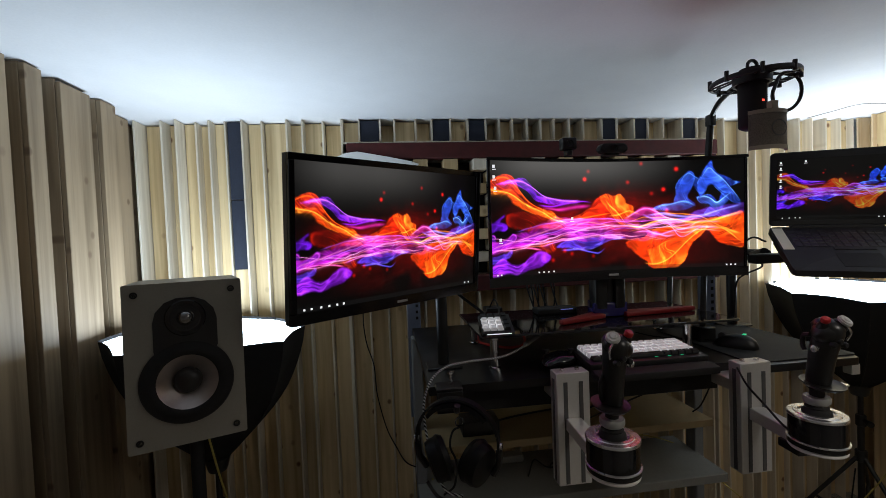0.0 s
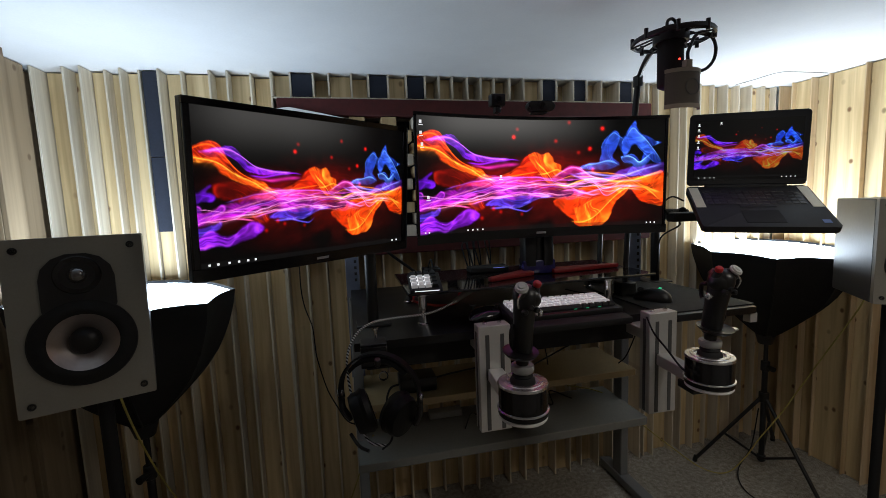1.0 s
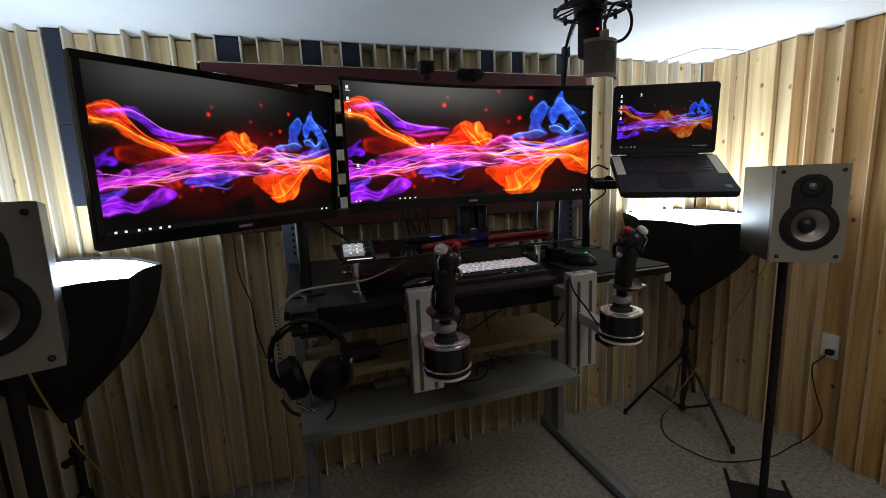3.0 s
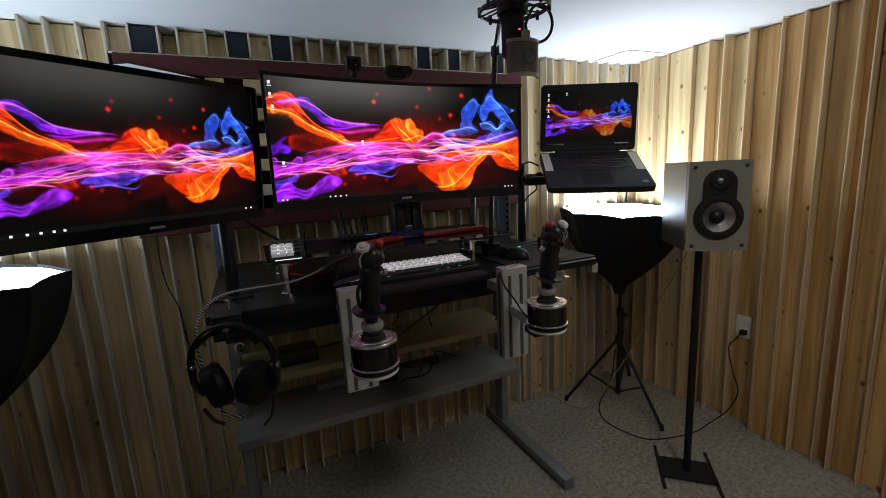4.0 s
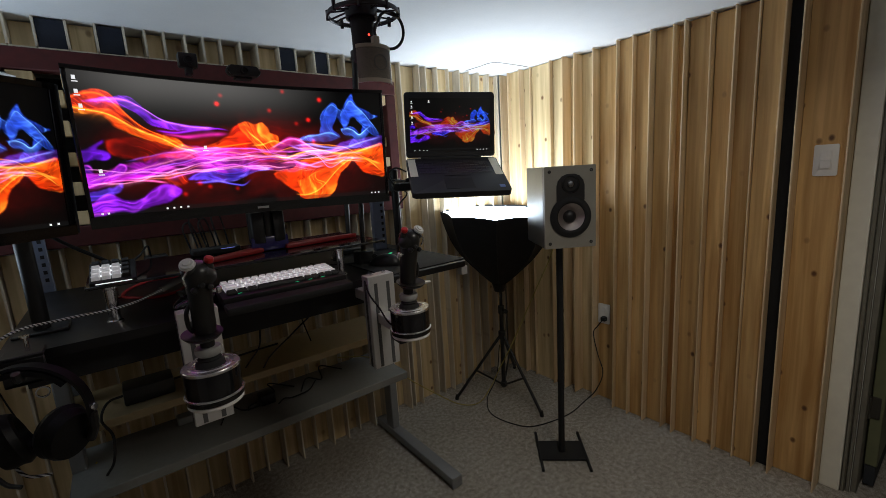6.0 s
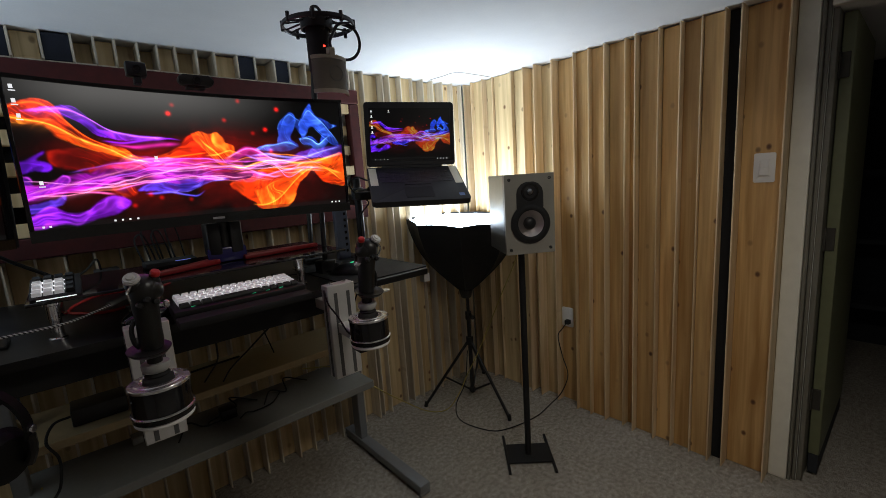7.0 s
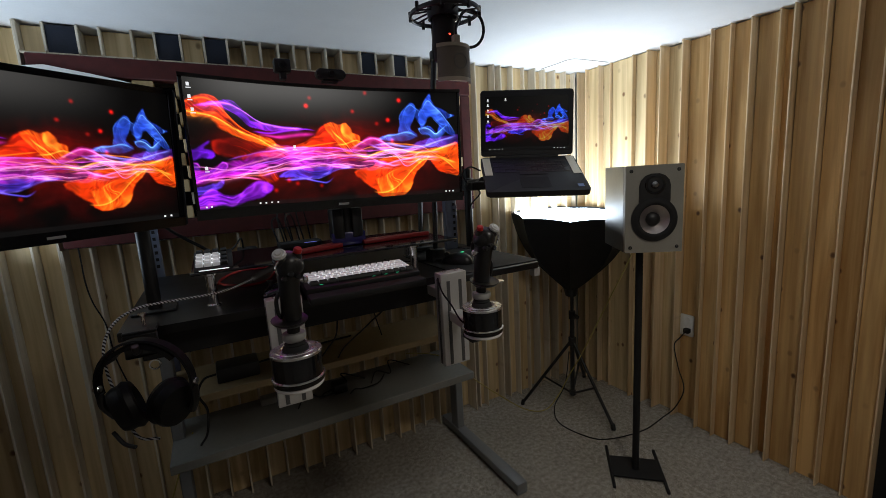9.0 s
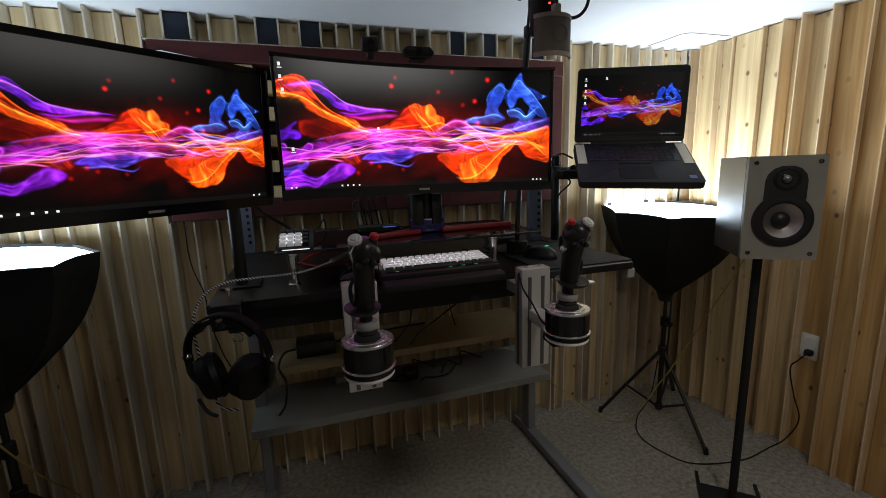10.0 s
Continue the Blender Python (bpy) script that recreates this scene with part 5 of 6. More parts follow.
part("tilt_block", B(-0.15, -0.05, -0.10, -0.02, -0.05, -0.0275, 0.004, m=BM), BLACK, tray, local=True)
part("bracket", tube(bmesh.new(), [(1.33, 1.45, 1.30), (1.30, 1.36, 1.305), (1.27, 1.26, 1.325)], 0.014, 8, 4), BLACK, tray)
part("cord", tube(bmesh.new(), [(1.235, 1.22, 1.36), (1.19, 1.22, 1.375), (1.165, 1.23, 1.35), (1.20, 1.24, 1.31), (1.25, 1.25, 1.28), (1.30, 1.40, 1.22), (1.32, 1.44, 1.12), (1.33, 1.46, 1.045)], 0.003, 6), RUBBER, tray)


# ---- loudspeakers ----
def holed_plate(poly, cx, cy, hole, z0, z1, m):
    """A plate of the outline poly with a round hole about (cx, cy)."""
    angles = sorted({round(math.atan2(y - cy, x - cx), 5) for x, y in poly} | {round(-math.pi + 2 * math.pi * (k + 0.5) / 48, 5) for k in range(48)})
    bm = bmesh.new()
    rings = []
    for a in angles:
        c, s2 = math.cos(a), math.sin(a)
        far = 0.0
        for (x0, y0), (x1, y1) in zip(poly, list(poly[1:]) + [poly[0]]):
            ex, ey = x1 - x0, y1 - y0
            det = c * -ey + s2 * ex
            if abs(det) < 1e-12:
                continue
            t = ((x0 - cx) * -ey + (y0 - cy) * ex) / det
            q = (c * (y0 - cy) - s2 * (x0 - cx)) / det
            if t > far and -1e-4 <= q <= 1 + 1e-4:
                far = t
        rings.append([bm.verts.new((cx + r * c, cy + r * s2, z)) for r, z in ((hole, z0), (far, z0), (far, z1), (hole, z1))])
    for a, b in zip(rings, rings[1:] + [rings[0]]):
        for i in range(4):
            bm.faces.new((a[i], a[(i + 1) % 4], b[(i + 1) % 4], b[i]))
    bmesh.ops.transform(bm, matrix=m, verts=bm.verts)
    return bm


def loudspeaker(m, label):
    t = thing("loudspeaker", m, label, "loudspeaker", "bookshelf loudspeakers")
    W, H, D = 0.205, 0.322, 0.25
    part("cabinet", B(-W / 2, W / 2, 0.008, D, -H / 2, H / 2, 0.003), CABINET, t, local=True)
    # black surround plate of tweeter and woofer in one outline
    R = 0.082
    cz = -0.037
    out = [(R * math.cos(radians(a)), cz + R * math.sin(radians(a))) for a in range(-238, 59, 6)]
    top = [(0.055, 0.03), (0.055, 0.085), (0.050, 0.105), (0.035, 0.122), (0.015, 0.130), (-0.015, 0.130), (-0.035, 0.122), (-0.050, 0.105), (-0.055, 0.085), (-0.055, 0.03)]
    part("baffle", holed_plate(rounded(W, H, 0.004), 0.0, cz, 0.056, -0.0078, 0.010, UPRIGHT), BAFFLE, t, local=True)
    part("driver_plate", holed_plate(out + top, 0.0, cz, 0.0545, 0.0103, 0.0150, UPRIGHT), BLACK, t, local=True)
    wm = Matrix.Translation((0, 0, cz)) @ UPRIGHT
    part("woofer_surround", lathe(bmesh.new(), [(0.0525, 0.015), (0.056, 0.0195), (0.062, 0.0220), (0.069, 0.0200), (0.074, 0.0165), (0.080, 0.0155)], wm, 48, caps=False), RUBBER, t, local=True)
    part("woofer_cone", lathe(bmesh.new(), [(0.0535, 0.0185), (0.044, 0.010), (0.034, 0.002), (0.024, -0.004)], wm, 48, caps=False), CONE, t, "greyish metallic cone", local=True)
    part("dust_cap", lathe(bmesh.new(), [(0.0255, -0.003), (0.0245, 0.006), (0.019, 0.012), (0.010, 0.0155), (0.0, 0.0165)], wm, 32), BLACK, t, local=True)
    tm = Matrix.Translation((0, 0, 0.090)) @ UPRIGHT
    part("tweeter_flange", lathe(bmesh.new(), [(0.036, 0.0151), (0.034, 0.0165), (0.019, 0.0135), (0.014, 0.0155)], tm, 36, caps=False), GLOSS, t, local=True)
    part("tweeter_dome", lathe(bmesh.new(), [(0.0135, 0.0155), (0.012, 0.020), (0.007, 0.0235), (0.0, 0.0245)], tm, 24), plain("dome_metal", (0.25, 0.25, 0.25), 0.2, 0.9), t, local=True)
    for x in (-0.083, 0.083):
        for z in (-0.141, 0.141):
            part("grille_peg", lathe(bmesh.new(), [(0.0065, 0.0079), (0.0065, 0.012), (0.004, 0.0125), (0.0035, 0.010), (0.0, 0.010)], Matrix.Translation((x, 0, z)) @ UPRIGHT, 16), BLACK, t, local=True)
    return t


RS = facing(1.797, 0.928, 1.185, -34.1)
loudspeaker(RS, "beige-fronted bookshelf loudspeaker on a black stand")
LS = facing(-0.353, 0.944, 1.186, 22, -1.9, 0.5)
loudspeaker(LS, "beige-fronted bookshelf loudspeaker on a black stand before a softbox")


def speaker_stand(x, y, top, yaw, label):
    t = thing("speaker_stand", pose(x, y, 0, 0, 0, yaw), label, "speaker stand", "speaker stands")
    part("column", cyl(bmesh.new(), (0, 0, 0.011), (0, 0, top - 0.006), 0.0145, seg=18), MATTE, t, local=True)
    part("top_plate", B(-0.075, 0.075, -0.08, 0.08, top - 0.006, top, 0.001), MATTE, t, local=True)
    part("base_plate", B(-0.10, 0.10, -0.065, 0.075, 0.006, 0.012, 0.001), MATTE, t, local=True)
    for s in (-0.105, 0.105):
        part("base_bar", B(s - 0.006, s + 0.006, -0.135, 0.15, 0.0, 0.013, 0.002), MATTE, t, local=True)
    return t


speaker_stand(1.885, 1.045, 1.0225, -43, "black steel speaker stand on carpet")
speaker_stand(-0.40, 1.07, 1.0205, 22, "black steel speaker stand on carpet")


# ---- softboxes on light stands ----
def softbox(x, y, z, r, spin, label, lit, slope=0.0, pitch=0.0):
    t = thing("softbox", pose(x, y, z - 0.43), label, "softbox", "studio softboxes")
    ring = [(r * math.cos(spin + k * math.pi / 4), r * math.sin(spin + k * math.pi / 4)) for k in range(8)]
    # cloth bowl: eight panels hollowed between the ribs
    prof = [(1.0, 0.0), (0.97, -0.055), (0.90, -0.125), (0.78, -0.205), (0.61, -0.275), (0.42, -0.335), (0.24, -0.388), (0.10, -0.425)]
    bm = bmesh.new()
    rows_v = []
    for s, dz in prof:
        row = []
        for k in range(8):
            (ax, ay), (bx, by) = ring[k], ring[(k + 1) % 8]
            for j in range(4):
                f = j / 4
                sag = 1 - 0.055 * math.sin(math.pi * f) * (1 if dz < 0 else 0.45)
                row.append(bm.verts.new((x + (ax + (bx - ax) * f) * s * sag, y + (ay + (by - ay) * f) * s * sag, z + dz + (0.006 * math.sin(math.pi * f) if dz == 0 else 0))))
        rows_v.append(row)
    for a, c in zip(rows_v, rows_v[1:]):
        for i in range(32):
            bm.faces.new((a[i], a[(i + 1) % 32], c[(i + 1) % 32], c[i]))
    bm.faces.new(rows_v[-1])
    for vtx in bm.verts:
        vtx.co.z += slope * (vtx.co.x - x) + pitch * (vtx.co.y - y)
    part("cloth_bowl", bm, NYLON, t)
    # white diffuser cloth across the mouth
    bm = bmesh.new()
    c = bm.verts.new((x, y, z - 0.014))
    outer = []
    for k in range(8):
        (ax, ay), (bx, by) = ring[k], ring[(k + 1) % 8]
        for j in range(4):
            f = j / 4
            sag = (1 - 0.03 * math.sin(math.pi * f)) * 0.992
            outer.append(bm.verts.new((x + (ax + (bx - ax) * f) * sag, y + (ay + (by - ay) * f) * sag, z - 0.010 + 0.006 * math.sin(math.pi * f))))
    for i in range(32):
        bm.faces.new((c, outer[i], outer[(i + 1) % 32]))
    for vtx in bm.verts:
        vtx.co.z += slope * (vtx.co.x - x) + pitch * (vtx.co.y - y)
    part("diffuser", bm, lit, t, "glowing white diffuser cloth")
    for k in range(8):
        pts = [(x + ring[k][0] * s * 0.985, y + ring[k][1] * s * 0.985, z + dz - 0.003 + slope * ring[k][0] * s + pitch * ring[k][1] * s) for s, dz in prof]
        part("rib", tube(bmesh.new(), pts, 0.003, 6, 2), MATTE, t)
    part("lamp_housing", cyl(bmesh.new(), (x, y, z - 0.47), (x, y, z - 0.42), 0.03, 0.042, 20, 0.003), BLACK, t)
    return t


def light_stand(x, y, top, feet, hub, label):
    t = thing("light_stand", pose(x, y, 0), label, "light stand", "light stands")
    part("column", cyl(bmesh.new(), (x, y, 0.03), (x, y, hub + 0.16), 0.0125, seg=14), BLACK, t)
    part("upper_column", cyl(bmesh.new(), (x, y, hub + 0.15), (x, y, top), 0.0095, seg=14), BLACK, t)
    part("hub_collar", cyl(bmesh.new(), (x, y, hub - 0.03), (x, y, hub + 0.02), 0.022, seg=16, bev=0.003), BLACK, t)
    part("lock_collar", cyl(bmesh.new(), (x, y, hub + 0.13), (x, y, hub + 0.18), 0.019, seg=16, bev=0.003), BLACK, t)
    part("lock_knob", cyl(bmesh.new(), (x, y - 0.016, hub + 0.155), (x - 0.012, y - 0.050, hub + 0.155), 0.010, 0.013, 12), BLACK, t)
    part("lower_collar", cyl(bmesh.new(), (x, y, 0.035), (x, y, 0.065), 0.019, seg=16, bev=0.003), BLACK, t)
    for fx, fy in feet:
        part("leg", cyl(bmesh.new(), (x + (fx - x) * 0.05, y + (fy - y) * 0.05, hub - 0.012), (fx, fy, 0.010), 0.0085, seg=10), BLACK, t)
        mid = (x + (fx - x) * 0.56, y + (fy - y) * 0.56, 0.01 + (hub - 0.022) * 0.44)
        part("brace", cyl(bmesh.new(), (x + (fx - x) * 0.04, y + (fy - y) * 0.04, 0.05), mid, 0.006, seg=8), BLACK, t)
        part("rubber_foot", cyl(bmesh.new(), (fx, fy, 0.0), (fx - (fx - x) * 0.02, fy - (fy - y) * 0.02, 0.03), 0.011, 0.010, 10), RUBBER, t)
    return t


softbox(2.10, 1.637, 1.112, 0.325, 2.338, "large black octagonal softbox aimed at the ceiling, lit", DIFFUSER, 0.0, 0.055)
softbox(-0.546, 1.545, 1.124, 0.305, 0.30, "large black octagonal softbox aimed at the ceiling, lit", DIFFUSER_DIM, -0.05)
light_stand(2.108, 1.637, 0.645, [(1.834, 1.765), (2.057, 1.302), (2.38, 1.80)], 0.372, "black folding light stand on carpet")
light_stand(-0.546, 1.545, 0.657, [(-0.83, 1.42), (-0.35, 1.32), (-0.50, 1.83)], 0.372, "black folding light stand on carpet")

# ---- microphone ----
MX, MY = 0.985, 1.0
mic = thing("microphone", pose(MX, MY, 1.61), "black studio microphone in ring shock mount with mesh filter", "microphone")
part("body", lathe(bmesh.new(), [(0.020, 1.655), (0.029, 1.66), (0.031, 1.665), (0.031, 1.80), (0.028, 1.806), (0.012, 1.81)], Matrix.Translation((MX, MY, 0)), 32), MATTE, mic)
part("status_light", B(MX - 0.0025, MX + 0.0025, MY - 0.0325, MY - 0.030, 1.718, 1.722), LED_RED, mic, "small red light")
part("body_switch", B(MX - 0.006, MX + 0.006, MY - 0.0335, MY - 0.030, 1.762, 1.778, 0.001), BLACK, mic)
mount = part("shock_mount", lathe(bmesh.new(), [(0.090, -0.004), (0.093, -0.006), (0.0965, -0.004), (0.097, 0.003), (0.095, 0.006), (0.091, 0.005)], Matrix.Translation((MX + 0.005, MY, 1.779)) @ Matrix.Rotation(radians(-2), 4, "Y"), 44, True), BLACK, mic)
part("inner_ring", lathe(bmesh.new(), [(0.036, -0.014), (0.042, -0.014), (0.043, 0.014), (0.036, 0.014)], Matrix.Translation((MX, MY, 1.782)), 32, True), BLACK, mic)
for k in range(8):
    a = 2 * math.pi * k / 8 + 0.2
    for da in (-0.26, 0.26):
        part("elastic_strut", cyl(bmesh.new(), (MX + 0.042 * math.cos(a), MY + 0.042 * math.sin(a), 1.784 + 0.006 * (da > 0)), (MX + 0.005 + 0.091 * math.cos(a + da), MY + 0.091 * math.sin(a + da), 1.779), 0.0024, seg=6), BLACK, mic)
    part("mount_peg", cyl(bmesh.new(), (MX + 0.005 + 0.094 * math.cos(a), MY + 0.094 * math.sin(a), 1.768), (MX + 0.005 + 0.094 * math.cos(a), MY + 0.094 * math.sin(a), 1.793), 0.005, seg=8), BLACK, mic)
part("top_loop", tube(bmesh.new(), [(MX - 0.012, MY, 1.805), (MX - 0.010, MY, 1.822), (MX + 0.003, MY, 1.828), (MX + 0.014, MY, 1.820), (MX + 0.014, MY, 1.806)], 0.004, 8, 4), BLACK, mic)
# curved pop filter in front
arc = [math.radians(a) for a in np.linspace(-62, 62, 15)]


def curved_plate(z0, z1, rr, t, sx=1.0):
    bm = bmesh.new()
    cols = []
    for a in arc:
        for q, r in ((0, rr), (1, rr + t)):
            cols.append([bm.verts.new((MX + 0.008 + r * math.sin(a) * sx, MY - 0.005 - r * math.cos(a), z)) for z in (z0, z1)])
    for i in range(len(arc) - 1):
        a0, b0, a1, b1 = cols[2 * i], cols[2 * i + 1], cols[2 * i + 2], cols[2 * i + 3]
        bm.faces.new((a0[0], a1[0], a1[1], a0[1]))
        bm.faces.new((b0[0], b0[1], b1[1], b1[0]))
        bm.faces.new((a0[1], a1[1], b1[1], b0[1]))
        bm.faces.new((a0[0], b0[0], b1[0], a1[0]))
    for e in (0, -2):
        bm.faces.new((cols[e][0], cols[e][1], cols[e + 1][1], cols[e + 1][0]))
    return bm


filt = part("pop_filter", curved_plate(1.606, 1.682, 0.055, 0.003), MESHMETAL, mic, "beige metal mesh pop filter")
part("filter_rim", curved_plate(1.6822, 1.691, 0.0535, 0.006), FILTERFRAME, filt)
part("filter_rim", curved_plate(1.596, 1.6058, 0.0535, 0.006), FILTERFRAME, filt)
part("filter_mark", lathe(bmesh.new(), [(0.0175, 0.0), (0.0195, 0.0), (0.0195, 0.0012), (0.0175, 0.0012)], Matrix.Translation((MX + 0.010, MY - 0.0632, 1.645)) @ UPRIGHT, 28, True), ALUDARK, filt)
part("filter_clip", B(MX - 0.002, MX + 0.016, MY - 0.058, MY - 0.040, 1.690, 1.712, 0.002), FILTERFRAME, mic)
loop = [(MX + 0.008, MY - 0.05, 1.710), (MX + 0.009, MY - 0.048, 1.730)]
loop += [(MX + 0.070 - 0.045 * math.cos(radians(k)), MY - 0.042 + 0.0001 * k, 1.742 + 0.045 * math.sin(radians(k))) for k in range(20, 331, 26)]
part("cable_loop", tube(bmesh.new(), loop, 0.0042, 8, 4), BLACK, mic)
boom = thing("microphone_boom", pose(1.075, 1.30, DZ), "black jointed boom arm rising behind the monitor", "boom arm")
part("clamp", B(1.045, 1.105, 1.275, 1.325, DZ + 0.0005, DZ + 0.05, 0.004), BLACK, boom)
part("lower_tube", cyl(bmesh.new(), (1.075, 1.30, DZ + 0.045), (1.090, 1.287, 1.56), 0.009, seg=12), BLACK, boom)
part("elbow", cyl(bmesh.new(), (1.074, 1.287, 1.56), (1.106, 1.287, 1.56), 0.014, seg=16, bev=0.003), BLACK, boom)
part("upper_tube", cyl(bmesh.new(), (1.090, 1.287, 1.56), (1.102, 1.279, 1.75), 0.010, seg=12), BLACK, boom)
part("swivel", B(1.091, 1.113, 1.266, 1.292, 1.735, 1.772, 0.005, seg=2), BLACK, boom)
part("mount_fork", tube(bmesh.new(), [(1.102, 1.275, 1.766), (1.07, 1.21, 1.785), (1.02, 1.12, 1.784), (0.995, 1.07, 1.781)], 0.0075, 8, 4), BLACK, boom)

# ---- cameras on top of the monitor ----
webcam = thing("webcam", pose(0.588, 1.215, 1.634), "small square black camera on a clip", "webcam")
part("body", B(0.566, 0.609, 1.195, 1.225, 1.652, 1.686, 0.004, seg=2), BLACK, webcam)
part("lens", lathe(bmesh.new(), [(0.011, 0), (0.011, 0.004), (0.008, 0.005), (0.006, 0.002), (0, 0.002)], Matrix.Translation((0.588, 1.195, 1.669)) @ UPRIGHT, 20), MATTE, webcam)
part("clip", B(0.580, 0.596, 1.198, 1.225, 1.6338, 1.6518, 0.002), BLACK, webcam)
webcam2 = thing("webcam", pose(0.717, 1.215, 1.632), "wide black webcam clipped to the monitor top", "webcam")
part("body", slab(bmesh.new(), rounded(0.084, 0.026, 0.011), -0.012, 0.014, Matrix.Translation((0.717, 1.20, 1.652)) @ UPRIGHT, 0.004), BLACK, webcam2)
part("lens", lathe(bmesh.new(), [(0.011, 0), (0.011, 0.003), (0.008, 0.004), (0.006, 0.001), (0, 0.001)], Matrix.Translation((0.717, 1.186, 1.652)) @ UPRIGHT, 20), MATTE, webcam2)
part("clip", B(0.695, 0.739, 1.198, 1.225, 1.6332, 1.6395, 0.001), BLACK, webcam2)

# ---- headset on a clamp hook ----
hook = thing("headset_hook", pose(0.19, 1.07, 0.99), "black clamp with a bright thumbscrew on the desk edge", "hook")
bm = B(0.160, 0.225, 1.045, 1.10, DZ + 0.0004, DZ + 0.008, 0.002)
box(bm, 0.160, 0.225, 1.045, 1.055, 0.985, DZ + 0.0004, 0.002)
box(bm, 0.160, 0.225, 1.045, 1.10, 0.985, 0.993, 0.002)
part("clamp", bm, BLACK, hook)
part("thumbscrew", lathe(bmesh.new(), [(0.004, -0.03), (0.004, 0.0), (0.009, 0.001), (0.009, 0.005), (0.0, 0.006)], Matrix.Translation((0.2, 1.075, DZ + 0.035)), 14), CHROME, hook)
part("arm", tube(bmesh.new(), [(0.195, 1.05, 1.02), (0.195, 1.01, 1.022), (0.195, 0.965, 1.024), (0.195, 0.955, 1.04)], 0.007, 8, 4), BLACK, hook)
part("ring", lathe(bmesh.new(), [(0.009, -0.002), (0.012, -0.002), (0.012, 0.002), (0.009, 0.002)], Matrix.Translation((0.212, 1.04, 0.965)) @ UPRIGHT, 18, True), CHROME, hook)
HM = pose(0.197, 0.99, 0.945, 0, 0, -24)
headset = thing("headset", HM, "black over-ear headset hanging from a desk clamp", "headset")


def band(r0, half, t, a0, a1, n=26):
    bm = bmesh.new()
    rows_v = []
    for k in range(n + 1):
        a = radians(a0 + (a1 - a0) * k / n)
        cx, cz = math.cos(a), math.sin(a)
        rows_v.append([bm.verts.new(((r0 + dr) * cx, dy, (r0 + dr) * cz * 1.0)) for dr, dy in ((0, -half), (t, -half * 0.8), (t, half * 0.8), (0, half))])
    for a, c in zip(rows_v, rows_v[1:]):
        for i in range(4):
            bm.faces.new((a[i], a[(i + 1) % 4], c[(i + 1) % 4], c[i]))
    bm.faces.new(rows_v[0])
    bm.faces.new(rows_v[-1])
    return bm


part("outer_band", band(0.095, 0.013, 0.0045, -12, 192), HEADSET, headset, local=True)
part("head_cushion", band(0.082, 0.016, 0.009, 38, 142), HEADSET, headset, local=True)
for s in (-1, 1):
    part("yoke", tube(bmesh.new(), [(s * 0.097, 0, -0.015), (s * 0.095, 0.002, -0.045), (s * 0.080, 0.01, -0.075)], 0.008, 8, 4), BLACK, headset, local=True)
    part("hinge_cap", cyl(bmesh.new(), (s * 0.093, 0, -0.004), (s * 0.105, 0, -0.004), 0.008, seg=14, bev=0.001), CHROME, headset, "bright hinge cap", local=True)
    cm = Matrix.Translation((s * 0.047, 0.0, -0.050)) @ Matrix.Rotation(radians(s * -28), 4, "Z") @ Matrix.Rotation(radians(s * 16), 4, "Y") @ Matrix.Rotation(radians(90), 4, "Y") @ Matrix.Diagonal((1.28, 1.12, 1.15, 1))
    part("ear_cup", lathe(bmesh.new(), [(0.020, 0.020 * s), (0.036, 0.017 * s), (0.040, 0.008 * s), (0.040, -0.002 * s)], cm, 28), HEADSET, headset, local=True)
    part("ear_pad", lathe(bmesh.new(), [(0.022, -0.004 * s), (0.030, -0.022 * s), (0.038, -0.020 * s), (0.043, -0.010 * s), (0.040, -0.002 * s)], cm, 28), HEADSET, headset, local=True)
part("microphone_stub", tube(bmesh.new(), [(-0.07, -0.02, -0.095), (-0.045, -0.03, -0.118), (-0.02, -0.035, -0.125)], 0.004, 8, 4), BLACK, headset, local=True)
hcord = thing("headset_cable", pose(0.3, 1.1, DZ), "black and white braided headset cable", "cable")
part("sleeve", tube(bmesh.new(), [(0.205, 0.985, 0.815), (0.165, 0.995, 0.83), (0.138, 1.03, 0.90), (0.126, 1.035, 1.005), (0.145, 1.05, 1.064), (0.189, 1.08, 1.089), (0.257, 1.12, 1.086), (0.356, 1.16, 1.080), (0.43, 1.21, 1.088), (0.48, 1.255, 1.098)], 0.0030, 10), BRAID, hcord)
part("plug_sleeve", tube(bmesh.new(), [(0.445, 1.225, 1.091), (0.49, 1.265, 1.101), (0.53, 1.30, 1.109)], 0.0075, 10, 4, taper=0.0095), GREYPLASTIC, hcord)

# ---- things lying on the desk ----
ctrl = thing("game_controller", pose(0.525, 1.16, DZ, 0, 0, 12), "black game controller lying on the desk", "game controller")
bm = bmesh.new()
bmesh.ops.create_uvsphere(bm, u_segments=26, v_segments=14, radius=1)
for vtx in bm.verts:
    x, y, z = vtx.co
    g = max(0, abs(x) - 0.45)
    vtx.co = (x * 0.076, y * 0.043 - g * 0.060, z * 0.022 * (1 - 0.1 * abs(x)) + 0.0235)
part("shell", bm, GLOSS, ctrl, local=True)
for x, y in ((-0.042, 0.01), (0.022, -0.014)):
    part("thumbstick", lathe(bmesh.new(), [(0.005, 0.040), (0.005, 0.049), (0.009, 0.050), (0.009, 0.053), (0.0, 0.052)], Matrix.Translation((x, y, 0)), 16), RUBBER, ctrl, local=True)
red_wire = thing("red_cable", pose(0.5, 1.4, DZ), "coiled red cable on the desk", "cable")
